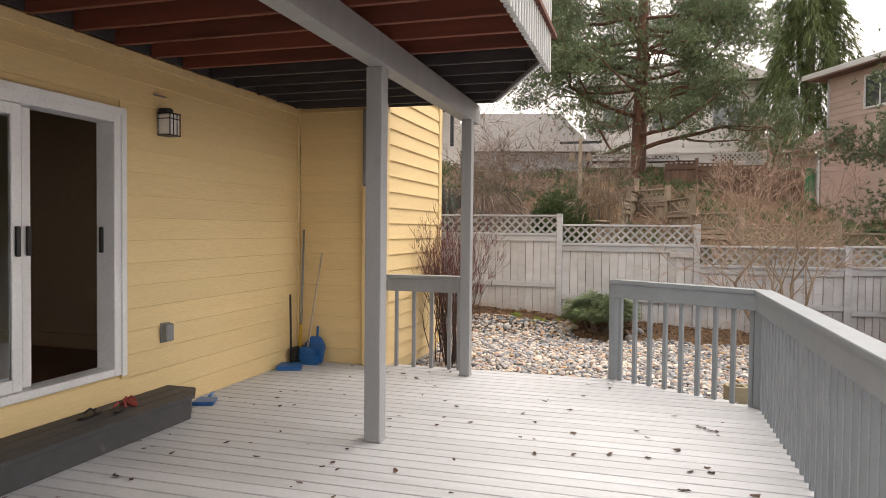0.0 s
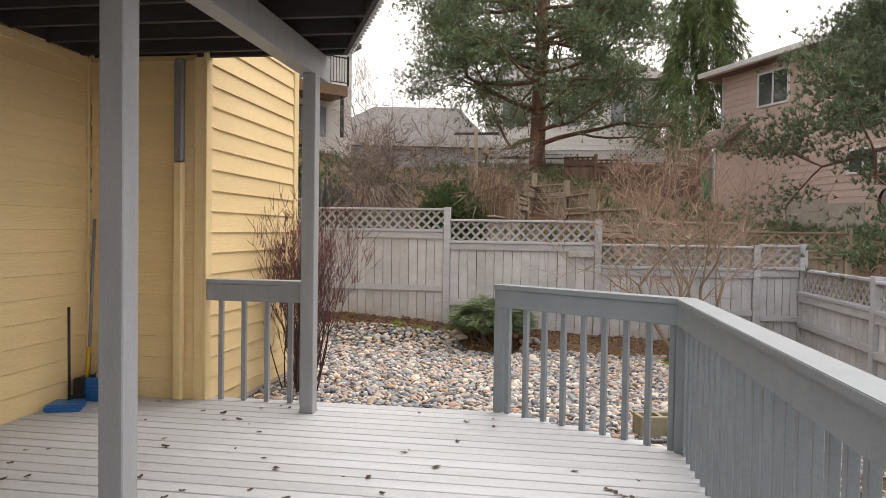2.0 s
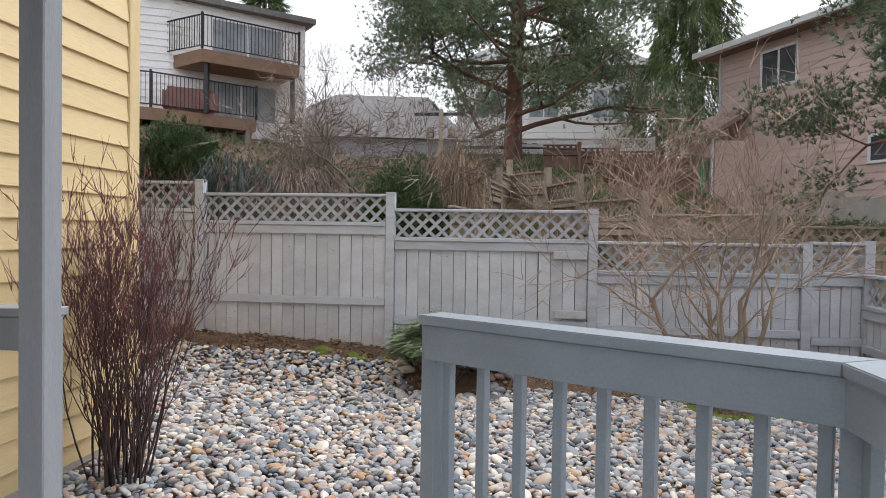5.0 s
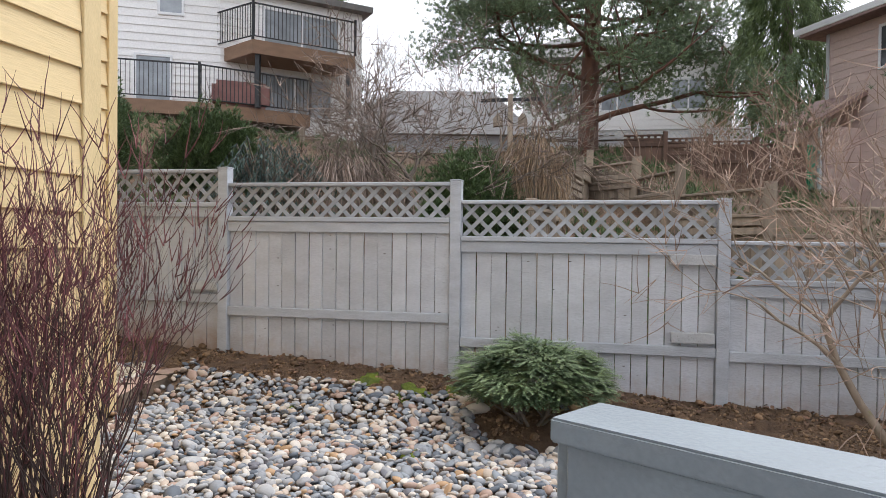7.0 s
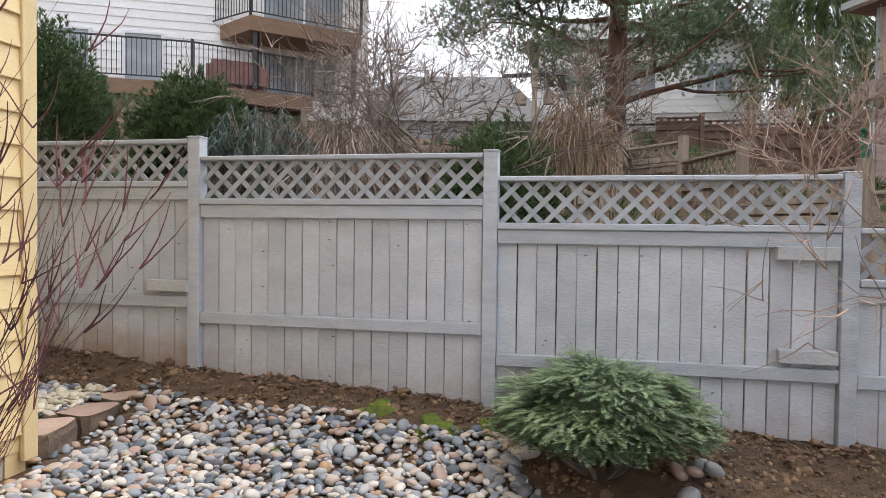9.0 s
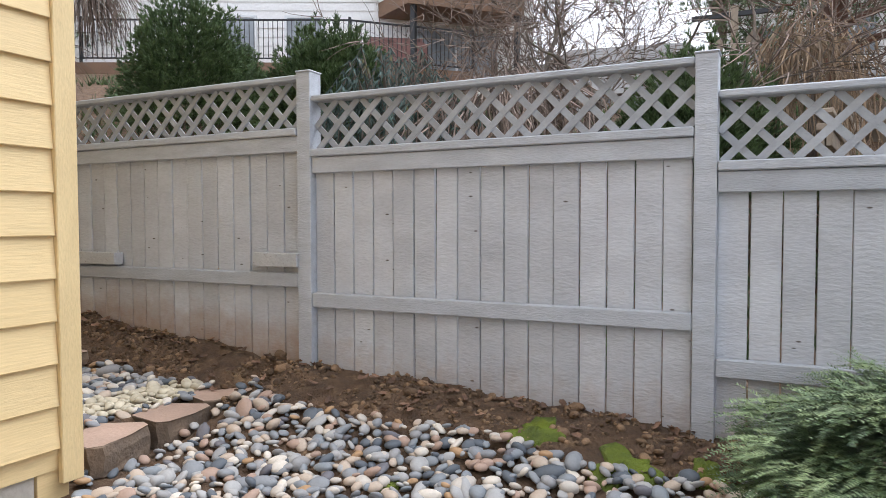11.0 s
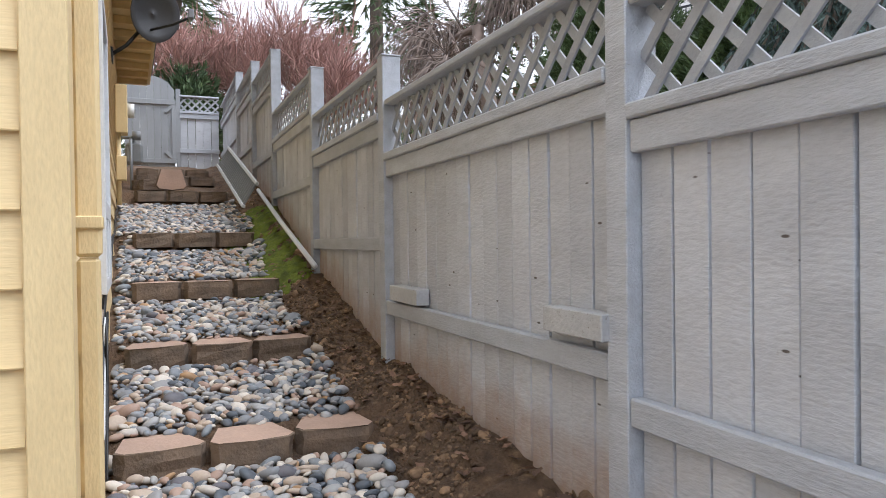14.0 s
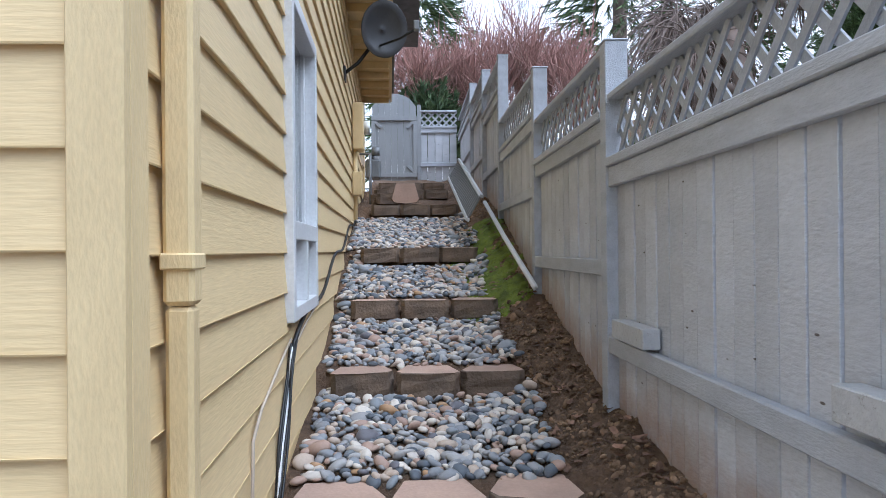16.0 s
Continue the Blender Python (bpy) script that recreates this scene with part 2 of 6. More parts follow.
M_LEAF = material("dead_leaf", (0.09, 0.045, 0.03), 0.8, (0.04, 0.022, 0.018), 20, 60, bump=0.2, per="object", spread=0.5)
M_LITTER = material("leaf_litter", (0.24, 0.14, 0.09), 0.8, (0.10, 0.055, 0.035), 9, 60, bump=0.2, per="island", spread=0.5)
M_METAL = material("dark_metal", (0.03, 0.032, 0.035), 0.45, (0.02, 0.02, 0.022), 6, 60, bump=0.05, metal=0.3)
M_STEEL = material("galvanised_steel", (0.35, 0.36, 0.37), 0.45, (0.28, 0.29, 0.3), 6, 60, bump=0.1, metal=0.7)
M_WHOUSE = material("cream_white_siding", (0.80, 0.79, 0.775), 0.6, (0.75, 0.74, 0.725), 1, 20, bump=0.1, per="object", spread=0.02)
# far panes: the sky's reflection is put into the glass as a pale colour
M_PALEGLASS = material("sky_pale_window", (0.34, 0.37, 0.40), 0.08, (0.20, 0.22, 0.24), 1.5, 10, bump=0.0)
M_PINK = material("dusty_pink_siding", (0.58, 0.45, 0.40), 0.65, (0.54, 0.415, 0.37), 1, 20, bump=0.1, per="object", spread=0.03)
M_BLUEHOUSE = material("pale_blue_siding", (0.50, 0.54, 0.60), 0.65, (0.46, 0.50, 0.56), 1, 20, bump=0.1, per="object", spread=0.03)
M_ROOF = material("grey_shingle", (0.20, 0.19, 0.185), 0.9, (0.14, 0.135, 0.13), 6, 30, bump=0.5, per="object", spread=0.12)
M_ROOFRED = material("red_brown_shingle", (0.25, 0.165, 0.145), 0.9, (0.17, 0.115, 0.10), 6, 30, bump=0.5, per="object", spread=0.15)
M_BROWN = material("brown_deck_fascia", (0.24, 0.145, 0.09), 0.7, (0.2, 0.12, 0.075), 3, 30, (1, 1, 3), 0.2)
M_OLDWOOD = material("weathered_wood", (0.34, 0.275, 0.205), 0.85, (0.21, 0.17, 0.13), 3, 30, (3, 3, 0.3), 0.5, per="object", spread=0.22)
M_REDWOOD = material("red_brown_wood", (0.165, 0.10, 0.07), 0.8, (0.115, 0.07, 0.052), 3, 30, (3, 3, 0.3), 0.5, per="object", spread=0.2)
M_DARKGLASS = material("dark_window", (0.10, 0.11, 0.12), 0.05, (0.04, 0.045, 0.05), 1, 10, bump=0.0)
M_CONCRETE = material("pale_concrete", (0.45, 0.42, 0.37), 0.85, (0.36, 0.33, 0.29), 3, 40, bump=0.3)
M_GREEN = material("green_plastic", (0.01, 0.25, 0.11), 0.45, (0.01, 0.2, 0.09), 4, 40, bump=0.05)
M_BLUE = material("blue_plastic", (0.015, 0.12, 0.36), 0.35, (0.01, 0.1, 0.3), 6, 60, bump=0.05)
M_BLACK = material("black_plastic", (0.015, 0.015, 0.016), 0.45, (0.01, 0.01, 0.01), 6, 60, bump=0.05)
M_PALEWOOD = material("pale_wood_handle", (0.50, 0.42, 0.33), 0.6, (0.42, 0.34, 0.26), 6, 60, (4, 4, 0.5), 0.1)
M_YELLOW = material("yellow_plastic", (0.55, 0.33, 0.02), 0.45, (0.5, 0.3, 0.02), 6, 60, bump=0.05)
M_RED_RUBBER = material("red_rubber", (0.35, 0.05, 0.05), 0.6, (0.28, 0.04, 0.04), 8, 60, bump=0.1)
M_INWALL = material("interior_wall", (0.52, 0.40, 0.27), 0.8, (0.47, 0.36, 0.24), 2, 30, bump=0.05)
M_INFLOOR = material("dark_wood_floor", (0.17, 0.08, 0.045), 0.35, (0.10, 0.05, 0.03), 3, 40, (6, 0.5, 1), 0.1)
M_FROST = material("frosted_lamp_glass", (0.82, 0.82, 0.80), 0.3, (0.55, 0.55, 0.53), 5, 60, bump=0.05)
M_UTIL = material("grey_utility_metal", (0.24, 0.25, 0.26), 0.5, (0.2, 0.21, 0.22), 6, 60, bump=0.1, metal=0.3)
M_CLOTH = material("red_brown_cover", (0.30, 0.16, 0.14), 0.8, (0.22, 0.11, 0.10), 3, 30, bump=0.3)
M_DISH = material("grey_dish", (0.075, 0.075, 0.08), 0.5, (0.06, 0.06, 0.065), 4, 60, bump=0.05)


# ---- mesh helpers ----
def thing(name, label, category, m=Matrix(), group="", kind=""):
    ob = new(name)
    ob.empty_display_size = 0.1
    ob.matrix_world = m
    return tagged(ob, label, category, group, kind)


def link(name, mesh, parent=None, label="", kind=""):
    ob = new(name, mesh)
    if parent:
        ob.parent = parent
    return tagged(ob, label=label, kind=kind)


def part(name, bm, mat, parent, label="", smooth=False):
    mesh = bpy.data.meshes.new(name)
    bm.to_mesh(mesh)
    bm.free()
    mesh.materials.append(mat)
    if smooth:
        mesh.shade_smooth()
    return link(name, mesh, parent, label)


def raw(name, verts, faces, mat, parent=None, label="", smooth=False, kind=""):
    mesh = bpy.data.meshes.new(name)
    mesh.from_pydata(verts, [], faces)
    mesh.materials.append(mat)
    if smooth:
        mesh.shade_smooth()
    mesh.update()
    return link(name, mesh, parent, label, kind)


def cube(bm, x0, x1, y0, y1, z0, z1, m=None):
    v = [bm.verts.new((x, y, z)) for z in (z0, z1) for x, y in ((x0, y0), (x1, y0), (x1, y1), (x0, y1))]
    for f in ((3, 2, 1, 0), (4, 5, 6, 7), (0, 1, 5, 4), (1, 2, 6, 5), (2, 3, 7, 6), (3, 0, 4, 7)):
        bm.faces.new([v[i] for i in f])
    if m is not None:
        bmesh.ops.transform(bm, matrix=m, verts=v)
    return v


def box(name, x0, x1, y0, y1, z0, z1, mat, parent=None, label="", bevel=0.004, m=None, kind=""):
    bm = bmesh.new()
    cube(bm, min(x0, x1), max(x0, x1), min(y0, y1), max(y0, y1), min(z0, z1), max(z0, z1))
    if bevel:
        bmesh.ops.bevel(bm, geom=bm.edges[:], offset=bevel, segments=1, affect="EDGES")
    if m is not None:
        bmesh.ops.transform(bm, matrix=m, verts=bm.verts[:])
    ob = part(name, bm, mat, parent, label)
    return tagged(ob, kind=kind)


def prism(name, outline, z0, z1, mat, parent=None, label="", bevel=0.0, m=None, kind=""):
    """An outline in x and y, drawn up from z0 to z1."""
    bm = bmesh.new()
    low, high = [bm.verts.new((x, y, z0)) for x, y in outline], [bm.verts.new((x, y, z1)) for x, y in outline]
    bm.faces.new(low[::-1]), bm.faces.new(high)
    for i in range(len(outline)):
        j = (i + 1) % len(outline)
        bm.faces.new((low[i], low[j], high[j], high[i]))
    bmesh.ops.recalc_face_normals(bm, faces=bm.faces[:])
    if bevel:
        bmesh.ops.bevel(bm, geom=bm.edges[:], offset=bevel, segments=2, affect="EDGES")
    if m is not None:
        bmesh.ops.transform(bm, matrix=m, verts=bm.verts[:])
    return tagged(part(name, bm, mat, parent, label), kind=kind)


def tube_into(verts, faces, pts, radii, sides=6, cap=True):
    pts = [Vector(p) for p in pts]
    base = len(verts)
    side = None
    for i, p in enumerate(pts):
        d = (pts[min(i + 1, len(pts) - 1)] - pts[max(i - 1, 0)]).normalized()
        if side is None:
            side = d.orthogonal().normalized()
        else:
            side = side - d * side.dot(d)
            side = side.normalized() if side.length > 1e-6 else d.orthogonal().normalized()
        up = d.cross(side)
        for k in range(sides):
            a = 2 * math.pi * k / sides
            verts.append(p + (side * math.cos(a) + up * math.sin(a)) * radii[i])
    for i in range(len(pts) - 1):
        for k in range(sides):
            a, b = base + i * sides + k, base + i * sides + (k + 1) % sides
            faces.append((a, b, b + sides, a + sides))
    if cap:
        faces.append(tuple(range(base + sides - 1, base - 1, -1)))
        e = base + (len(pts) - 1) * sides
        faces.append(tuple(range(e, e + sides)))


def tube(name, pts, radius, mat, parent=None, label="", sides=8, kind=""):
    v, f = [], []
    radii = [radius] * len(pts) if isinstance(radius, (int, float)) else radius
    tube_into(v, f, pts, radii, sides)
    return raw(name, v, f, mat, parent, label, True, kind)


def smoothstep(a, b, x):
    t = min(1, max(0, (x - a) / (b - a)))
    return t * t * (3 - 2 * t)


def lerp_table(table, x):
    if x <= table[0][0]:
        return table[0][1]
    for (a, u), (b, v) in zip(table, table[1:]):
        if x <= b:
            return u + (v - u) * (x - a) / (b - a)
    return table[-1][1]


# ---- ground: one sheet, rising behind the fence and up the side path ----
HOUSE_Y, FENCE_Y, CORNER_X = 11.32, 12.93, -4.10
NORTH_TURN = 1.8
STEPS = [(-4.18, 12.06, 0.03, 6), (-5.62, 11.95, 0.17, 2), (-7.12, 11.94, 0.43, 0), (-8.52, 11.95, 0.78, 0), (-9.98, 11.93, 1.22, 1), (-12.5, 11.9, 1.84, 0), (-14.2, 11.85, 2.2, 0), (-15.6, 11.85, 2.45, 0)]
RISE = [-0.12, 0.05, 0.29, 0.63, 1.05, 1.66, 2.05, 2.3]
PATH_Z = [(-60, 5.0), (-30, 3.6), (-17.8, 2.72)]
for (sx_, _, top_, _), low_ in reversed(list(zip(STEPS, RISE))):
    PATH_Z += [(sx_ - 0.24, top_ - 0.015), (sx_ - 0.13, low_)]
PATH_Z += [(-3, -0.2), (-1.5, -0.26), (1, -0.28), (4, -0.3)]
FENCE_Z = [(-60, 5.2), (-30, 3.8), (-17.8, 2.8), (-14.6, 2.25), (-12.5, 1.95), (-10.8, 1.57), (-8.6, 0.9), (-6.5, 0.40), (-4.1, 0.2), (-1.7, 0.06), (0.7, -0.06), (3.7, -0.2), (8, -0.3)]
BACK_SLOPE = [(-30, 0.26), (-8, 0.24), (0, 0.27), (3.5, 0.25), (5, 0.2), (6, 0.085), (20, 0.10), (60, 0.05)]


def ground_z(x, y):
    low, fence = lerp_table(PATH_Z, x), lerp_table(FENCE_Z, x)
    bank = smoothstep(12.35, 12.95, y) if x < -4.2 else smoothstep(11.6, 12.95, y)
    z = low + (fence - low) * bank
    if y > 13.0:
        run = min(y, 26) - 13.0
        z += run * lerp_table(BACK_SLOPE, x) * smoothstep(13, 17, y) + (0.3 if x < 2 else 0.1) * smoothstep(13.0, 14.5, y)
    if x > 3.9:
        z += 1.1 * smoothstep(3.9, 7.0, x) * smoothstep(6, 13, y)
    if y < 8:
        z = min(z, -0.30) if x > -4.0 else z
    return z


def relief(x, y):
    """Small bumps of the yard's soil, rougher along the bank under the fence."""
    if not (-19 <= x <= 5 and 7.4 <= y <= 13.4):
        return 0.0
    bare = smoothstep(12.1, 12.5, y)
    h = noise.noise((x * 3, y * 3, 0)) * (0.012 + 0.026 * bare) + noise.noise((x * 8, y * 8, 3)) * (0.006 + 0.024 * bare)
    return h + noise.noise((x * 17, y * 17, 9)) * 0.012 * bare - 0.03 * bare


def axis(near0, near1, step, far):
    vals = list(np.arange(near0, near1 + step / 2, step))
    s, a, b = step, near0, near1
    while b < far:
        s *= 1.25
        a, b = a - s, b + s
        vals = [a] + vals + [b]
    return vals


gx, gy = axis(-19, 5, 0.08, 400), axis(7.4, 13.4, 0.06, 400)
gv = []
for y in gy:
    for x in gx:
        h = relief(x, y)
        if h == 0.0 and abs(x) < 60 and abs(y) < 60:
            h = noise.noise((x * 0.7, y * 0.7, 0)) * 0.08
        gv.append((x, y, ground_z(x, y) + h - (0.4 if (x < -4.3 and y < 11.0) or (x < -3.2 and y < 9.5) else 0)))
nx = len(gx)
gf = [(j * nx + i, j * nx + i + 1, (j + 1) * nx + i + 1, (j + 1) * nx + i) for j in range(len(gy) - 1) for i in range(nx - 1)]
tagged(raw("ground", gv, gf, M_SOIL, smooth=True), "bare brown soil rising towards the back", "ground", kind="structure")


# ---- house: lapped yellow siding ----
def lapped_wall(name, label, length, z0, z1, m, holes=(), first=None, thick=0.16, mat=M_SIDING, exposure=0.183, ends=(0.0, 0.0)):
    """A wall along local x from 0 to length, facing local -y, its outer plane y = 0. holes: (x0, x1, z0, z1)."""
    wall = thing(name, label, "wall", m, kind="structure")
    cuts = sorted({0.0, length, *(h[0] for h in holes), *(h[1] for h in holes)})
    for a, b in zip(cuts, cuts[1:]):
        spans = [(z0, z1)]
        for h in holes:
            if h[0] < (a + b) / 2 < h[1]:
                spans = [s for lo, hi in spans for s in ((lo, min(hi, h[2])), (max(lo, h[3]), hi)) if s[1] - s[0] > 0.01]
        for lo, hi in spans:
            box("sheathing", a + (0.03 if a == 0 and ends[0] else 0), b - (0.03 if b == length and ends[1] else 0), 0.014, thick, lo, hi, mat, wall, bevel=0)
    z = first if first is not None else z0
    while z < z1:
        top = min(z + exposure, z1)
        runs = [(ends[0], length - ends[1])]
        for h in holes:
            if h[2] < top - 0.02 and h[3] > z + 0.02:
                runs = [r for lo, hi in runs for r in ((lo, min(hi, h[0])), (max(lo, h[1]), hi)) if r[1] - r[0] > 0.02]
        for lo, hi in runs:
            p = [(0.012, z), (-0.015, z), (-0.013, z - 0.004), (0.006, top + 0.012), (0.012, top + 0.012)]
            v = [(x, yy, zz) for x in (lo, hi) for yy, zz in p]
            f = [(0, 1, 2, 3, 4), (9, 8, 7, 6, 5)] + [(i, i + 5, (i + 1) % 5 + 5, (i + 1) % 5) for i in range(5)]
            raw("siding_board", v, f, mat, wall)
        z += exposure
    return wall


WALL_X, ALC_Y, BUMP_X, BUMP_Y = -4.09, 7.57, -2.99, 9.73
DOOR_Y0, DOOR_Y1, DOOR_Z0, DOOR_Z1 = 2.80, 4.69, 0.40, 2.466
wall_east = lapped_wall("wall_east", "yellow lap-sided house wall beside the deck", ALC_Y + 6, -0.3, 2.96, pose(WALL_X, -6, 0, 0, 0, 90), [(DOOR_Y0 + 6, DOOR_Y1 + 6, DOOR_Z0, DOOR_Z1)], -0.19)
wall_alcove = lapped_wall("wall_alcove", "yellow lap-sided recess wall behind brooms", BUMP_X - WALL_X, -0.3, 2.96, pose(WALL_X, ALC_Y, 0), (), -0.19, ends=(0.03, 0.09))
wall_bump = lapped_wall("wall_bump", "yellow lap-sided projecting house wall", BUMP_Y - ALC_Y, -0.15, 5.6, pose(BUMP_X, ALC_Y, 0, 0, 0, 90), (), -0.01, ends=(0.09, 0.11))
wall_return = lapped_wall("wall_return", "yellow lap-sided short return wall", BUMP_X - CORNER_X, -0.15, 5.6, pose(BUMP_X, BUMP_Y, 0, 0, 0, 180), (), -0.01, ends=(0.1, 0))
wall_back = lapped_wall("wall_back", "yellow lap-sided house wall over the stones", HOUSE_Y - BUMP_Y, 0.0, 5.6, pose(CORNER_X, BUMP_Y, 0, 0, 0, 90), (), 0.10, ends=(0.0, 0.08))
WIN_X0, WIN_X1, WIN_Z0, WIN_Z1 = -7.12, -6.06, 0.86, 2.44
wall_north = lapped_wall("wall_north", "yellow lap-sided house wall along the stepped path", 11.6, -0.2, 5.0, pose(CORNER_X, HOUSE_Y, 0, 0, 0, 180 + NORTH_TURN), [(CORNER_X - WIN_X1, CORNER_X - WIN_X0, WIN_Z0, WIN_Z1)], 0.09, ends=(0.12, 0))
box("foundation", CORNER_X - 0.2, CORNER_X - 0.03, 9.8, 11.15, -0.6, 0.05, M_CONCRETE, wall_back, m=wall_back.matrix_world.inverted(), label="concrete footing")
box("foundation", BUMP_X - 0.2, BUMP_X - 0.02, ALC_Y + 0.02, BUMP_Y - 0.02, -0.6, -0.05, M_CONCRETE, wall_bump, m=wall_bump.matrix_world.inverted(), label="concrete footing")


def corner_board(name, label, x0, x1, y0, y1, z0, z1):
    ob = box(name, x0, x1, y0, y1, z0, z1, M_YTRIM, bevel=0.004, kind="structure")
    return tagged(ob, label, "trim")


corner_board("trim", "yellow corner board where recess meets projection", BUMP_X - 0.09, BUMP_X - 0.012, ALC_Y - 0.022, ALC_Y + 0.01, -0.02, 2.95)
corner_board("trim", "yellow corner board on projecting wall", BUMP_X - 0.012, BUMP_X + 0.022, ALC_Y - 0.022, ALC_Y + 0.085, -0.02, 5.6)
corner_board("trim", "yellow corner board at end of projection", BUMP_X - 0.01, BUMP_X + 0.022, BUMP_Y - 0.105, BUMP_Y + 0.022, -0.05, 5.6)
corner_board("trim", "weathered yellow corner board facing the stones", CORNER_X - 0.01, CORNER_X + 0.024, HOUSE_Y - 0.078, HOUSE_Y + 0.024, -0.06, 5.6)
corner_board("trim", "weathered yellow corner board facing the path", CORNER_X - 0.10, CORNER_X - 0.012, HOUSE_Y - 0.01, HOUSE_Y + 0.022, -0.06, 5.0)
corner_board("trim", "yellow trim strip in recess corner", WALL_X + 0.002, WALL_X + 0.028, ALC_Y - 0.04, ALC_Y - 0.012, 0.0, 2.95)
corner_board("trim", "yellow frieze board under upper deck", WALL_X + 0.012, WALL_X + 0.035, -6, ALC_Y - 0.05, 2.88, 2.955)
# the house goes on above and behind, out of sight
box("wall_upper", -9, WALL_X - 0.02, -6, ALC_Y + 0.1, 3.16, 5.6, M_SIDING, kind="structure", bevel=0)
box("wall_inner", -15.6, -15.4, -6, 11.0, -0.3, 5.0, M_SIDING, kind="structure", bevel=0)
box("wall_south", -15.6, WALL_X - 0.17, -6.2, -6.02, -0.3, 5.6, M_SIDING, kind="structure", bevel=0)
box("ceiling", -15.4, -4.3, -6, 11.0, 2.7, 2.85, M_INWALL, kind="structure", bevel=0)
box("floor_inside", -15.4, WALL_X - 0.17, -6, 11.0, 0.2, 0.38, M_INFLOOR, kind="structure", bevel=0)
box("wall_room", -8.2, WALL_X - 0.2, 5.6, 5.7, 0.38, 2.7, M_INWALL, kind="structure", bevel=0)
box("wall_room", -8.3, -8.2, -2.0, 5.7, 0.38, 2.7, M_INWALL, kind="structure", bevel=0)
box("baseboard", -8.2, -4.3, 5.565, 5.598, 0.382, 0.52, M_INWALL, kind="structure", bevel=0.003)
box("roof", -15.8, -4.6, -6.2, 12.0, 5.02, 5.2, M_ROOF, kind="structure", bevel=0)

# ---- deck ----
DECK_X1, DECK_Y1 = 0.93, 7.70
RAIL_END, RAIL_CORNER, RAIL_NEAR = (-0.44, 7.71), (0.88, 6.88), (0.88, -4.0)
deck = thing("floor_deck", "pale grey painted board deck with scattered dead leaves", "deck", kind="structure")
y = -4.0
while y < 7.8:
    y1 = min(y + 0.138, 7.84)
    ym = (y + y1) / 2
    x1 = DECK_X1
    if ym > 6.86:
        x1 = DECK_X1 - (ym - 6.86) * (1.37 / 0.86) + 0.05
    x1e = -0.3 if ym > 7.64 and x1 < -0.3 else x1
    if ym < 7.74:
        bm = bmesh.new()
        cube(bm, (WALL_X + 0.02) if ym < 7.5 else BUMP_X + 0.03, max(x1e, -0.45), y, y1 - 0.009, -0.038, random.uniform(-0.0012, 0.0012))
        bmesh.ops.bevel(bm, geom=bm.edges[:], offset=0.004, segments=1, affect="EDGES")
        part("deck_board", bm, M_DECK, deck)
    y += 0.141
box("rim_joist", BUMP_X + 0.03, -0.45, 7.70, 7.735, -0.26, -0.045, M_DECK, deck)
box("rim_joist", 0.86, 0.9, -4, 6.85, -0.26, -0.045, M_DECK, deck)
for x in (-2.7, -1.2, 0.3):
    box("deck_post", x, x + 0.09, 6.7, 6.79, -0.6, -0.04, M_JOIST, deck)


def railing_run(parent, a, b, count, top=1.06, m_rail=M_RAIL, first=True, last=True):
    """Cap, face board under it and square balusters on the line from a to b."""
    a, b = Vector((*a, 0)), Vector((*b, 0))
    d = (b - a)
    length = d.length
    m = Matrix.Translation(a) @ Matrix.Rotation(math.atan2(d.y, d.x), 4, "Z")
    for i in range(count):
        x = (i + 0.5) * length / count
        box("baluster", x - 0.02, x + 0.02, -0.02, 0.02, -0.2, top - 0.05, m_rail, parent, m=m, bevel=0.003)
    box("top_rail", 0, length, -0.062, -0.022, top - 0.185, top - 0.04, m_rail, parent, m=m, bevel=0.004)


railing = thing("deck_railing", "blue-grey painted wooden deck railing with wide cap", "railing")
railing_run(railing, RAIL_END, RAIL_CORNER, 9)
railing_run(railing, RAIL_CORNER, RAIL_NEAR, 78)


def cap_strip(parent, pts, width, z0, z1, mat):
    """A mitred flat cap along a line of points."""
    pts = [Vector((*p, 0)) for p in pts]
    left, right = [], []
    for i, p in enumerate(pts):
        d0 = (p - pts[i - 1]).normalized() if i else (pts[1] - p).normalized()
        d1 = (pts[i + 1] - p).normalized() if i < len(pts) - 1 else d0
        n = Vector((-(d0 + d1).y, (d0 + d1).x, 0)).normalized()
        w = width / 2 / max(0.3, n.dot(Vector((-d0.y, d0.x, 0))))
        left.append(p + n * w), right.append(p - n * w)
    for i in range(len(pts) - 1):
        prism("cap", [left[i][:2], left[i + 1][:2], right[i + 1][:2], right[i][:2]], z0, z1, mat, parent, bevel=0.004)


cap_strip(railing, [(-0.46, 7.722), RAIL_CORNER, RAIL_NEAR], 0.15, 1.02, 1.06, M_RAIL)
for p in (RAIL_END, (0.865, 6.88)):
    m = pose(p[0], p[1], 0, 0, 0, -32)
    box("post", -0.036, 0.036, -0.036, 0.036, -0.3, 1.015, M_RAIL, railing, m=m)

small_rail = thing("short_railing", "short dark grey railing between house and deck post", "railing")
railing_run(small_rail, (-2.96, 7.62), (-2.12, 7.62), 4, top=1.05, m_rail=M_POST)
box("cap", -2.965, -2.08, 7.55, 7.69, 1.012, 1.05, M_POST, small_rail)
box("end_post", -2.13, -2.085, 7.58, 7.66, -0.2, 1.01, M_POST, small_rail, label="pale grey end post")


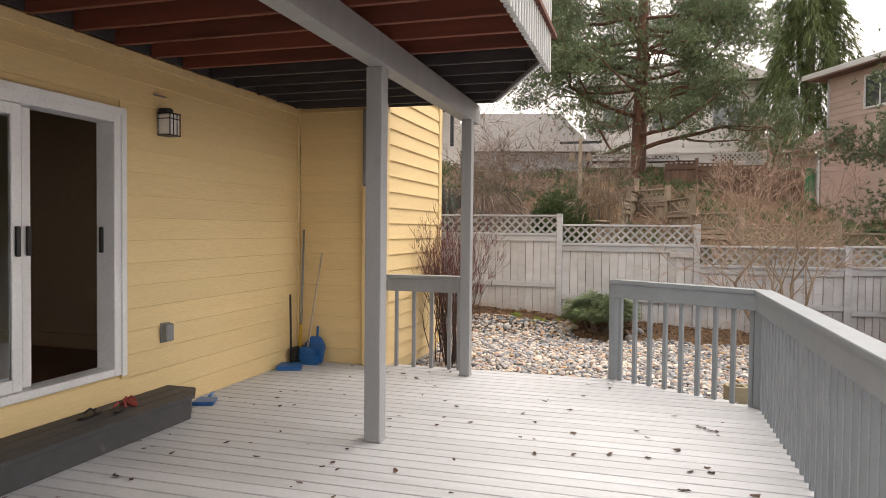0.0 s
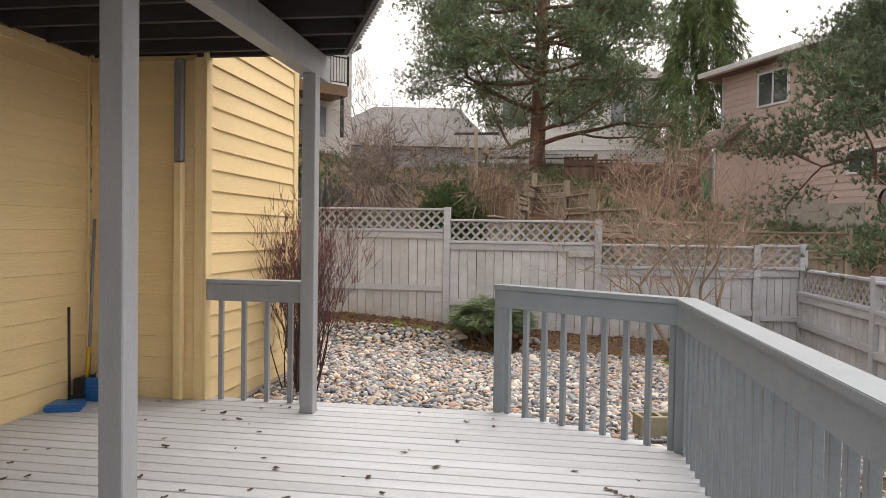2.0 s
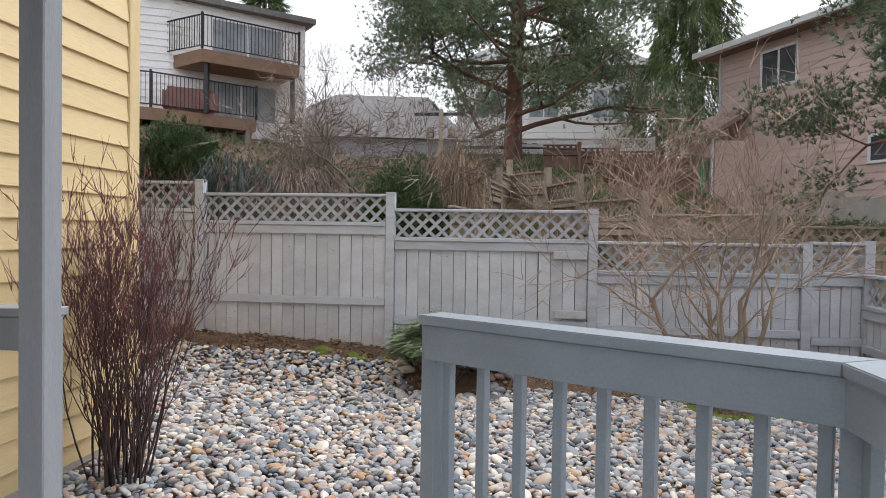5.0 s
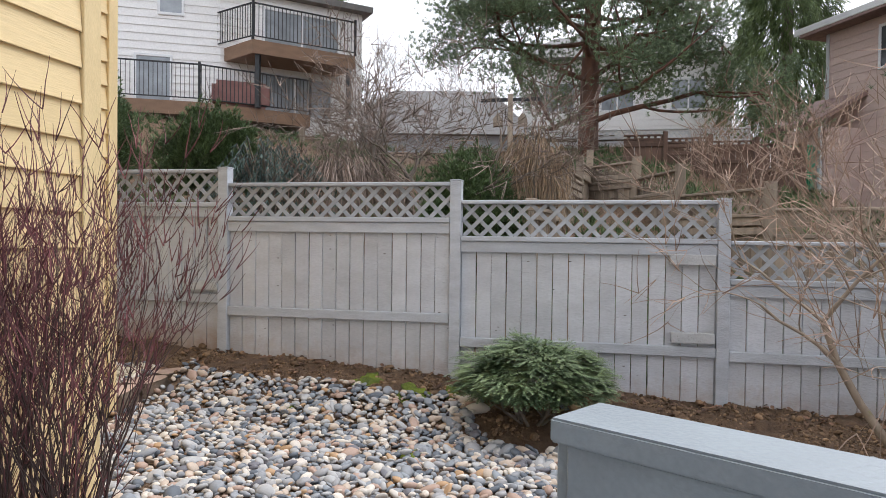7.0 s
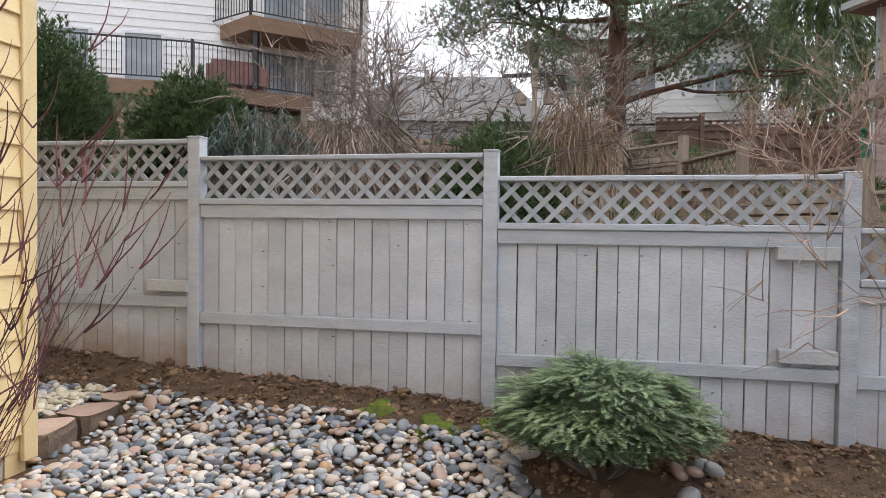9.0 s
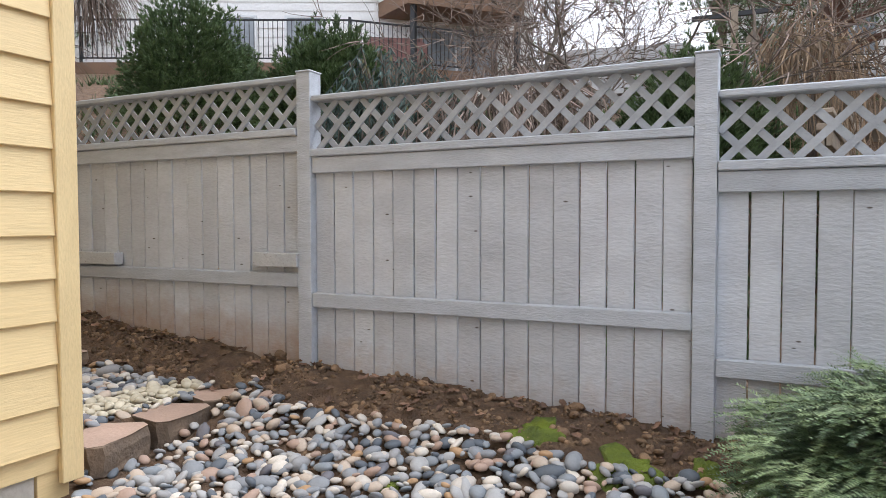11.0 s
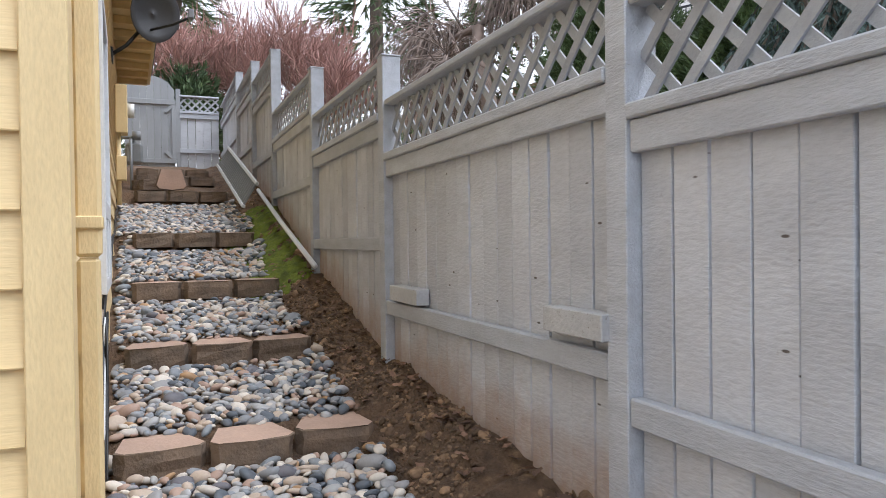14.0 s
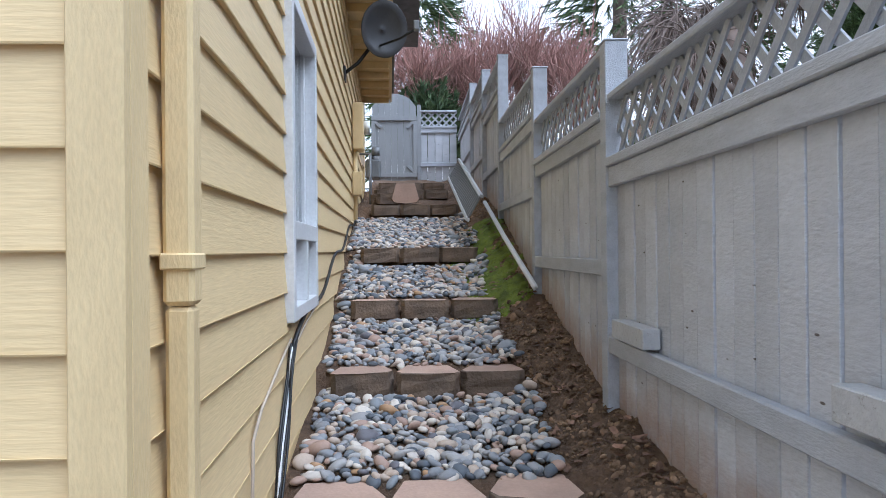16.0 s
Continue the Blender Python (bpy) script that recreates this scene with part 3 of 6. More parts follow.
def deck_post(x, y, h, label):
    p = thing("deck_post", label, "post", pose(x, y, 0), "upper deck posts")
    box("shaft", -h, h, -h, h, 0.0, 2.74, M_POST, p, bevel=0.006)
    box("base_trim", -h - 0.005, h + 0.005, -h - 0.005, h + 0.005, 0.002, 0.02, M_POST, p)


deck_post(-2.028, 4.93, 0.062, "grey painted square post standing on the deck")
deck_post(-1.97, 7.36, 0.055, "grey painted square post near the deck opening")

# ---- upper deck overhead ----
upper = thing("upper_deck", "upper wooden deck seen from below with dark red joists", "deck", kind="structure")
box("beam", -2.07, -1.93, -6, 7.72, 2.74, 2.95, M_POST, upper, label="grey painted beam")
y = -5.8
while y < 7.6:
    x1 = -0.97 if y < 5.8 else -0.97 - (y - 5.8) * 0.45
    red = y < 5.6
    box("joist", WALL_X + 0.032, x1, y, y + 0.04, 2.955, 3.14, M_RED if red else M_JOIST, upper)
    y += 0.40
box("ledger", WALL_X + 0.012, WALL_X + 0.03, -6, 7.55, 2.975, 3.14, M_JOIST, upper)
x = WALL_X + 0.02
while x < -0.98:
    y1 = 7.62 if x < -1.75 else 7.62 - (x + 1.75) * 2.2
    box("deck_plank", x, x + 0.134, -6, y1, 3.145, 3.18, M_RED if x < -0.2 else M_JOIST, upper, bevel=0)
    x += 0.14
box("rim_joist", -0.97, -0.93, -6, 5.82, 2.93, 3.18, M_POST, upper)
rim2 = pose(-0.95, 5.82, 0, 0, 0, math.degrees(math.atan2(1.8, -0.82)))
box("rim_joist", 0, 1.98, -0.02, 0.02, 2.955, 3.18, M_JOIST, upper, m=rim2)
box("rim_joist", WALL_X + 0.03, -1.75, 7.6, 7.64, 2.96, 3.18, M_JOIST, upper)
y = -5.9
while y < 5.8:
    box("upper_baluster", -0.928, -0.885, y, y + 0.042, 2.84, 4.1, M_FASCIA, upper, bevel=0.004)
    y += 0.098
box("upper_rail", -0.97, -0.86, -6, 5.85, 4.1, 4.16, M_FASCIA, upper)
for i in range(24):
    p = rim2 @ Vector((0.02 + i * 0.083, -0.04, 0))
    box("upper_baluster", -0.02, 0.02, -0.02, 0.02, 2.96, 4.1, M_FASCIA, upper, m=pose(p.x, p.y, 0), bevel=0.003)


# ---- fence ----
def fence_panel(label, a, b, top, post_top, ground, boards=15, post=True, mat=M_BOARD, frame_mat=M_FENCE, lattice=0.30, lower=0.45, group="garden fence panels", dirt=0.0):
    """From a to b: boards, rails, lattice between cap and header, and a post at b."""
    a, b = Vector((*a, 0)), Vector((*b, 0))
    d = b - a
    length = d.length
    m = Matrix.Translation(a) @ Matrix.Rotation(math.atan2(d.y, d.x), 4, "Z")
    p = thing("fence", label, "fence", m, group)
    zl1, zl0 = top - 0.035, top - 0.035 - lattice
    x0, x1 = 0.055, length - 0.055
    box("cap", x0, x1, -0.062, 0.05, top - 0.035, top, frame_mat, p, bevel=0.006)
    box("lattice_rail", x0, x1, -0.078, 0.04, zl0 - 0.048, zl0, frame_mat, p, bevel=0.006)
    box("header", x0, x1, -0.058, -0.022, zl0 - 0.15, zl0 - 0.050, frame_mat, p)
    zmid = (ground(*(m @ Vector((0, 0, 0))).xy) + ground(*(m @ Vector((length, 0, 0))).xy)) / 2
    zb = zmid + lower
    box("bottom_rail", x0, x1, -0.066, -0.02, zb - 0.045, zb + 0.045, frame_mat, p, bevel=0.006)
    w = (x1 - x0) / boards
    for i in range(boards):
        xa, xb = x0 + i * w + random.uniform(0.001, 0.004), x0 + (i + 1) * w - random.uniform(0.004, 0.008)
        wp = m @ Vector(((xa + xb) / 2, 0, 0))
        z0 = ground(wp.x, wp.y) + random.uniform(-0.07, -0.03)
        yo = random.uniform(-0.005, 0.005)
        lean = random.uniform(-0.003, 0.003)
        v, f, mud = [], [], []
        zt = zl0 - 0.04
        foot = random.uniform(0.06, 0.14)
        for z, k in ((z0, 1.0), (z0 + 0.06 + foot, 0.75), (z0 + 0.2 + foot, 0.35), (z0 + 0.45 + foot, 0.0), (zt, 0.0)):
            w_ = lean * (z - z0)
            v += [(xa + w_ + 0.002, -0.014 + yo, z), (xb + w_ - 0.002, -0.014 + yo, z), (xb + w_, -0.011 + yo, z), (xb + w_, 0.010 + yo, z), (xa + w_, 0.010 + yo, z), (xa + w_, -0.011 + yo, z)]
            mud += [k * dirt] * 6
        f = [(5, 4, 3, 2, 1, 0), (24, 25, 26, 27, 28, 29)] + [(r + c, r + (c + 1) % 6, r + 6 + (c + 1) % 6, r + 6 + c) for r in (0, 6, 12, 18) for c in range(6)]
        plank = raw("board", v, f, mat, p)
        plank.data.attributes.new("mud", "FLOAT", "POINT").data.foreach_set("value", mud)
    # lattice: two crossed layers
    step, hw = 0.158, 0.0185
    for layer, sgn in ((0, 1), (1, -1)):
        c = -lattice
        while c < (x1 - x0) + lattice:
            # centre line: x = x0 + c + s, z = zl0 + s (or zl1 - s)
            s0, s1 = max(0, -c), min(lattice, (x1 - x0) - c)
            if s1 - s0 > 0.03:
                q = []
                for s in (s0, s1):
                    q.append((x0 + c + s, zl0 + s if sgn > 0 else zl1 - s))
                (ax, az), (bx, bz) = q
                k = hw * math.sqrt(0.5)
                nxv, nzv = (-k, k) if sgn > 0 else (k, k)
                y0 = -0.010 if layer == 0 else 0.001
                v = [(ax + nxv, yy, az + nzv) for yy in (y0, y0 + 0.009)] + [(ax - nxv, yy, az - nzv) for yy in (y0, y0 + 0.009)]
                v += [(bx + nxv, yy, bz + nzv) for yy in (y0, y0 + 0.009)] + [(bx - nxv, yy, bz - nzv) for yy in (y0, y0 + 0.009)]
                f = [(0, 2, 6, 4), (1, 5, 7, 3), (0, 4, 5, 1), (2, 3, 7, 6), (0, 1, 3, 2), (4, 6, 7, 5)]
                raw("lattice_strip", v, f, M_LATTICE if frame_mat is M_FENCE else frame_mat, p)
            c += step
    if post:
        wp = m @ Vector((length, 0, 0))
        gz = ground(wp.x, wp.y)
        box("post", length - 0.052, length + 0.052, -0.07, 0.05, gz - 0.3, post_top - 0.012, frame_mat, p)
        box("post_cap", length - 0.058, length + 0.058, -0.076, 0.056, post_top - 0.012, post_top, frame_mat, p, bevel=0.005)
    return p


FPOSTS = [(-17.75, 4.42), (-14.6, 4.05), (-12.6, 3.75), (-10.82, 3.46), (-8.55, 2.71), (-6.44, 2.29), (-4.03, 2.02), (-1.65, 1.88), (0.72, 1.71), (3.05, 1.36), (3.70, 1.39)]
for i, ((xa, ta), (xb, tb)) in enumerate(zip(FPOSTS, FPOSTS[1:])):
    fence_panel("grey painted board fence panel with lattice top", (xa, FENCE_Y), (xb, FENCE_Y), tb - 0.02, tb, ground_z, boards=max(5, round((xb - xa) / 0.152)), dirt=1.0 if xb < -3.5 else 0.6, lower={-4.03: 0.40, 0.72: 0.365}.get(xb, 0.45))
for i in range(8):
    fence_panel("grey painted side fence panel with lattice top", (3.70, 12.93 - i * 2.4), (3.70, 12.93 - (i + 1) * 2.4), 1.02 - i * 0.02, 1.05 - i * 0.02, ground_z, boards=15)

# ---- gate and end panel at the top of the path ----
gate_end = fence_panel("grey painted end fence panel with lattice top", (-17.75, 12.0), (-17.75, 12.9), 4.22, 4.24, lambda x, y: 2.6, boards=5, post=False)
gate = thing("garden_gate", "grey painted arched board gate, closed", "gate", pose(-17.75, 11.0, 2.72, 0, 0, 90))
for i in range(7):
    x0, x1 = 0.02 + i * 0.135, 0.02 + (i + 1) * 0.135 - 0.003
    h0, h1 = (1.45 + 0.42 * math.sqrt(max(0, 1 - ((x - 0.49) / 0.5) ** 2)) for x in (x0, x1))
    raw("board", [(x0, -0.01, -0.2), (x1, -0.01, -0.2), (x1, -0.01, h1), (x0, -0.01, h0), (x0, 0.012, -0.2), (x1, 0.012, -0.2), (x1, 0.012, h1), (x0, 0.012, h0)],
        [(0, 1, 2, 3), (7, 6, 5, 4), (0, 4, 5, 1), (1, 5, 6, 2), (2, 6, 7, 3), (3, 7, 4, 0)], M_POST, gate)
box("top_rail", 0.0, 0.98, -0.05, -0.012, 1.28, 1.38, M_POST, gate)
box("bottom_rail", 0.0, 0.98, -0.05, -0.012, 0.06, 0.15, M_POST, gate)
for x in (0.0, 0.9):
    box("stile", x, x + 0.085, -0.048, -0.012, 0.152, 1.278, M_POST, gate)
for sx in (1, -1):
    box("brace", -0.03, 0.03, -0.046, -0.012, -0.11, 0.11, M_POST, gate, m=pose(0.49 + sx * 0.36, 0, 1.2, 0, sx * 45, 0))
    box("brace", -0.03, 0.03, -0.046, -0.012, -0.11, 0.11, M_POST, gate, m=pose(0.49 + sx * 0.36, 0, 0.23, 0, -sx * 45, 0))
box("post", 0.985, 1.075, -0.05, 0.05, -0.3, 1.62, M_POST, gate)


# ---- north wall fittings ----
def on_north(x, out=0.0, z=0.0):
    """A place on the north wall: x metres from the corner, out metres in front of it."""
    return wall_north.matrix_world @ Vector((x, -out, z))


window = thing("window_1", "tall white vinyl window with a small lower sash", "window", wall_north.matrix_world.copy(), kind="structure")
wx0, wx1 = CORNER_X - WIN_X1, CORNER_X - WIN_X0
for nm, a, b, c, d in (("frame_side", wx0, wx0 + 0.07, WIN_Z0, WIN_Z1), ("frame_side", wx1 - 0.07, wx1, WIN_Z0, WIN_Z1), ("frame_head", wx0 + 0.07, wx1 - 0.07, WIN_Z1 - 0.07, WIN_Z1),
                       ("frame_sill", wx0 + 0.07, wx1 - 0.07, WIN_Z0, WIN_Z0 + 0.07), ("transom", wx0 + 0.07, wx1 - 0.07, 1.25, 1.34), ("mullion", (wx0 + wx1) / 2 - 0.03, (wx0 + wx1) / 2 + 0.03, WIN_Z0 + 0.07, 1.25)):
    box(nm, a, b, -0.045, 0.10, c, d, M_WHITE, window)
for a, b, c, d in ((wx0 + 0.07, wx1 - 0.07, 1.34, WIN_Z1 - 0.07), (wx0 + 0.07, (wx0 + wx1) / 2 - 0.03, WIN_Z0 + 0.07, 1.25), ((wx0 + wx1) / 2 + 0.03, wx1 - 0.07, WIN_Z0 + 0.07, 1.25)):
    box("pane", a, b, 0.04, 0.048, c, d, M_GLASS, window, bevel=0)
    box("sash", a, a + 0.035, 0.02, 0.06, c, d, M_WHITE, window)
    box("sash", b - 0.035, b, 0.02, 0.06, c, d, M_WHITE, window)

downspout = thing("downspout", "cream painted rectangular metal downspout with strap", "downspout")
dm = wall_north.matrix_world
box("upper_pipe", 0.195, 0.27, -0.08, -0.015, 1.08, 5.0, M_YTRIM, downspout, m=dm, bevel=0.01)
box("lower_pipe", 0.20, 0.265, -0.075, -0.018, -0.1, 1.078, M_YTRIM, downspout, m=dm, bevel=0.01)
box("strap", 0.186, 0.279, -0.084, -0.012, 1.155, 1.19, M_YTRIM, downspout, m=dm, label="cream metal strap")
alc_spout = thing("downspout", "yellow downspout in the recess, grey above", "downspout")
box("lower_pipe", BUMP_X - 0.25, BUMP_X - 0.17, ALC_Y - 0.085, ALC_Y - 0.02, 0.0, 2.05, M_YTRIM, alc_spout, bevel=0.01)
box("upper_pipe", BUMP_X - 0.248, BUMP_X - 0.172, ALC_Y - 0.083, ALC_Y - 0.022, 2.055, 2.93, M_UTIL, alc_spout, bevel=0.01, label="bare grey metal pipe")

cables = thing("wall_cables", "black and white cables running down the siding", "cable")
for k in range(5):
    pts = [on_north(1.42 + k * 0.012 + 0.55 * u + 0.03 * math.sin(9 * u + k), 0.018 + 0.006 * k, -0.02 + 0.78 * u ** 0.8 + 0.012 * math.sin(7 * u + 2 * k)) for u in np.linspace(0, 1, 14)]
    tube("cable", pts, 0.006, M_BLACK if k != 2 else M_WHITE, cables)
tube("cable", [on_north(2.0 + 10 * u, 0.02, 0.72 + 1.5 * u + 0.05 * math.sin(30 * u)) for u in np.linspace(0, 1, 40)], 0.012, M_BLACK, cables)
tube("white_cable", [on_north(x, 0.02, z) for x, z in ((2.0, 0.78), (1.6, 0.70), (1.25, 0.62), (1.1, 0.55), (1.08, 0.35), (1.06, 0.22), (1.02, 0.12), (0.97, 0.14), (0.96, 0.22))], 0.006, M_PALEWOOD, cables, label="cream cable loop")
tube("white_cable", [on_north(x, 0.02, z) for x, z in ((3.2, 0.86), (2.6, 0.80), (2.2, 0.74), (1.95, 0.70))], 0.006, M_PALEWOOD, cables, label="cream cable")

eave = thing("eave", "yellow roof overhang above the path", "eave", wall_north.matrix_world.copy(), kind="structure")
box("soffit", 5.9, 11.6, -0.5, -0.012, 4.0, 4.03, M_YTRIM, eave)
box("fascia", 5.86, 11.6, -0.54, -0.5, 3.96, 4.12, M_YTRIM, eave)
box("roof_edge", 5.86, 11.6, -0.58, 0.2, 4.13, 4.18, M_ROOF, eave)
for i in range(10):
    box("rafter", 5.95 + i * 0.6, 5.99 + i * 0.6, -0.49, -0.013, 3.9, 3.998, M_YTRIM, eave)

dish = thing("satellite_dish", "dark grey satellite dish on a wall bracket", "satellite dish", pose(*on_north(6.2, 0, 3.1), 0, 0, 0))
dv, df = [], []
for r in range(5):
    for k in range(24):
        a = 2 * math.pi * k / 24
        dv.append((0.09 * (r / 4) ** 2, 0.26 * r / 4 * math.cos(a), 0.30 * r / 4 * math.sin(a)))
df = [(r * 24 + k, r * 24 + (k + 1) % 24, (r + 1) * 24 + (k + 1) % 24, (r + 1) * 24 + k) for r in range(4) for k in range(24)]
reflector = raw("reflector", dv, df, M_DISH, dish, smooth=True)
reflector.matrix_basis = pose(0.0, 0.42, 0.48, 0, 12, 20)
sol = reflector.modifiers.new("thickness", "SOLIDIFY")
sol.thickness = 0.012
tube("mast", [(0, 0.0, 0.0), (0, 0.16, 0.12), (0.0, 0.36, 0.38)], 0.02, M_METAL, dish)
tube("feed_arm", [(0.03, 0.40, 0.30), (0.2, 0.62, 0.33), (0.34, 0.78, 0.38)], 0.014, M_METAL, dish)
box("receiver", 0.3, 0.4, 0.76, 0.82, 0.36, 0.46, M_UTIL, dish, bevel=0.01)
box("wall_plate", -0.06, 0.06, 0.005, 0.03, -0.08, 0.08, M_METAL, dish)

util = thing("electric_meter", "yellow painted conduit and meter box on the wall", "meter", wall_north.matrix_world.copy())
box("meter_box", 7.6, 7.9, -0.16, -0.02, 2.5, 3.1, M_YTRIM, util, bevel=0.01)
tube("meter_glass", [(7.75, -0.16, 2.8), (7.75, -0.24, 2.8)], 0.09, M_FROST, util, sides=14)
tube("conduit", [(7.7, -0.05, 2.5), (7.7, -0.05, 1.6)], 0.03, M_YTRIM, util)
box("breaker_box", 7.5, 7.66, -0.14, -0.02, 1.9, 2.2, M_YTRIM, util, bevel=0.01)
gas = thing("gas_meter", "grey gas meter with pipes by the wall", "gas meter", wall_north.matrix_world.copy())
box("meter_body", 9.3, 9.55, -0.36, -0.12, 2.3, 2.6, M_UTIL, gas, bevel=0.03)
tube("pipe", [(9.2, -0.2, 1.7), (9.2, -0.2, 2.62), (9.4, -0.2, 2.68), (9.4, -0.24, 2.6)], 0.022, M_UTIL, gas)
tube("pipe", [(9.5, -0.24, 2.6), (9.5, -0.24, 2.72), (9.62, -0.2, 2.72), (9.62, -0.02, 2.72)], 0.022, M_UTIL, gas)
tube("regulator", [(9.36, -0.22, 2.72), (9.36, -0.34, 2.72)], 0.07, M_UTIL, gas, sides=12)


# ---- block steps up the side path ----
def block_mesh(name, w, back, depth, h, seed):
    rnd = random.Random(seed)
    out = [(-depth, -back / 2), (-0.06, -w / 2), (-0.01, -w / 2 + 0.035), (0.012, 0), (-0.01, w / 2 - 0.035), (-0.06, w / 2), (-depth, back / 2)]
    bm = bmesh.new()
    rings = []
    for k, z in enumerate((0, h * 0.33, h * 0.66, h - 0.006, h)):
        ring = []
        for i, (x, y) in enumerate(out):
            j = 0.010 if 0 < k < 4 and 0 < i < 6 else 0.003
            s = 0.985 if k == 4 else 1.0
            ring.append(bm.verts.new((x * s + rnd.uniform(-j, j), y * s + rnd.uniform(-j, j) * 0.6, z)))
        rings.append(ring)
    for a, b in zip(rings, rings[1:]):
        for i in range(7):
            bm.faces.new((a[i], a[(i + 1) % 7], b[(i + 1) % 7], b[i]))
    top = bm.faces.new(rings[-1])
    bm.faces.new(rings[0][::-1])
    bmesh.ops.recalc_face_normals(bm, faces=bm.faces[:])
    # the top face takes a paler colour than the split sides
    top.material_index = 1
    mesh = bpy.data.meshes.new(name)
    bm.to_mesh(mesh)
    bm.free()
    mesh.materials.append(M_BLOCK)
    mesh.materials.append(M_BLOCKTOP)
    return mesh


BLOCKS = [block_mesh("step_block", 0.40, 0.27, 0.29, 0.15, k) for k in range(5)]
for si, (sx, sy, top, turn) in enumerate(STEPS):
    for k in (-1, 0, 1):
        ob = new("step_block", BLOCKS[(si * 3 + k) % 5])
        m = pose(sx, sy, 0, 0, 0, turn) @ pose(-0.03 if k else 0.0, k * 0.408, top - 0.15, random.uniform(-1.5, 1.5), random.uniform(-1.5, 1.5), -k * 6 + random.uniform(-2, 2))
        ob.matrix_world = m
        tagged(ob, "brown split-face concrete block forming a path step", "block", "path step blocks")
for x, y, a, h in ((-13.0, 11.55, 20, 0.1), (-13.2, 11.42, -10, 0.0), (-12.9, 11.75, 5, 0.16)):
    ob = new("loose_block", BLOCKS[2])
    ob.matrix_world = pose(x, y, ground_z(x, y) + h * 0.2, 0, 90 if h > 0.15 else 0, a)
    tagged(ob, "red-brown concrete block stacked by the path", "block", "loose blocks")

# ---- rack and white pipe lying on the bank ----
ra, ru, rw = Vector((-10.2, 12.44, 1.50)), Vector((-2.4, -0.07, 0.71)), Vector((0.0, 0.15, 0.29))
rn = ru.cross(rw).normalized()
rw = rn.cross(ru).normalized()
rack = thing("wire_rack", "grey ribbed metal shelf leaning on the bank", "rack", Matrix((( *ru.normalized(), 0), (*rw.normalized(), 0), (*rn, 0), (0, 0, 0, 1))).transposed())
rack.matrix_world = Matrix.Translation(ra) @ rack.matrix_world
box("rail", 0, 2.5, 0.0, 0.035, -0.02, 0.02, M_FASCIA, rack)
box("rail", 0, 2.5, 0.295, 0.33, -0.02, 0.02, M_FASCIA, rack)
for i in range(25):
    box("slat", 0.03 + i * 0.099, 0.058 + i * 0.099, 0.035, 0.295, -0.01, 0.01, M_UTIL, rack, bevel=0)
pipe = tube("pipe", [(-8.15, 12.80, 0.90), (-9.6, 12.76, 1.32), (-11.0, 12.72, 1.76)], 0.024, M_WHITE)
tagged(pipe, "white plastic pipe lying on mossy bank", "pipe")

# spare rail ends fixed to the fence
for x, z, w in ((-5.98, 0.80, 0.46), (-4.25, 0.825, 0.36), (0.46, 1.17, 0.38), (0.47, 0.487, 0.36)):
    ob = box("fence_cleat", x - w / 2, x + w / 2, FENCE_Y - 0.10, FENCE_Y - 0.022, z - 0.045, z + 0.045, M_CLEAT)
    tagged(ob, "short grey painted board screwed to fence", "board", "fence cleats")


# ---- door, lamp and things by the house wall ----
door = thing("door_1", "white vinyl sliding patio door, standing open", "door", kind="structure")
dx = WALL_X
for nm, a, b, c, d in (("jamb", DOOR_Y0, DOOR_Y0 + 0.09, DOOR_Z0, DOOR_Z1), ("jamb", DOOR_Y1 - 0.10, DOOR_Y1, DOOR_Z0, DOOR_Z1), ("head", DOOR_Y0 + 0.09, DOOR_Y1 - 0.10, DOOR_Z1 - 0.10, DOOR_Z1), ("sill", DOOR_Y0 + 0.09, DOOR_Y1 - 0.10, DOOR_Z0, DOOR_Z0 + 0.06)):
    box(nm, dx - 0.14, dx + 0.035, a, b, c, d, M_WHITE, door, bevel=0.006)
for nm, a, b in (("casing", DOOR_Y1 - 0.035, DOOR_Y1 + 0.02), ("casing", DOOR_Y0 - 0.02, DOOR_Y0 + 0.035)):
    box(nm, dx + 0.036, dx + 0.05, a, b, DOOR_Z0 - 0.01, DOOR_Z1 + 0.02, M_WHITE, door)
box("casing", dx + 0.036, dx + 0.05, DOOR_Y0 + 0.036, DOOR_Y1 - 0.036, DOOR_Z1 - 0.035, DOOR_Z1 + 0.02, M_WHITE, door)


def sash(x, y0, y1, glass):
    leaf = thing("door_panel", "white framed glass door panel", "", Matrix())
    leaf.parent = door
    for a, b, c, d in ((y0, y0 + 0.075, DOOR_Z0 + 0.062, DOOR_Z1 - 0.102), (y1 - 0.075, y1, DOOR_Z0 + 0.062, DOOR_Z1 - 0.102)):
        box("stile", x - 0.02, x + 0.02, a, b, c, d, M_WHITE, leaf, bevel=0.005)
    box("rail", x - 0.02, x + 0.02, y0 + 0.075, y1 - 0.075, DOOR_Z0 + 0.062, DOOR_Z0 + 0.15, M_WHITE, leaf, bevel=0.005)
    box("rail", x - 0.02, x + 0.02, y0 + 0.075, y1 - 0.075, DOOR_Z1 - 0.18, DOOR_Z1 - 0.102, M_WHITE, leaf, bevel=0.005)
    box("pane", x - 0.004, x + 0.004, y0 + 0.075, y1 - 0.075, DOOR_Z0 + 0.15, DOOR_Z1 - 0.18, glass, leaf, bevel=0)
    return leaf


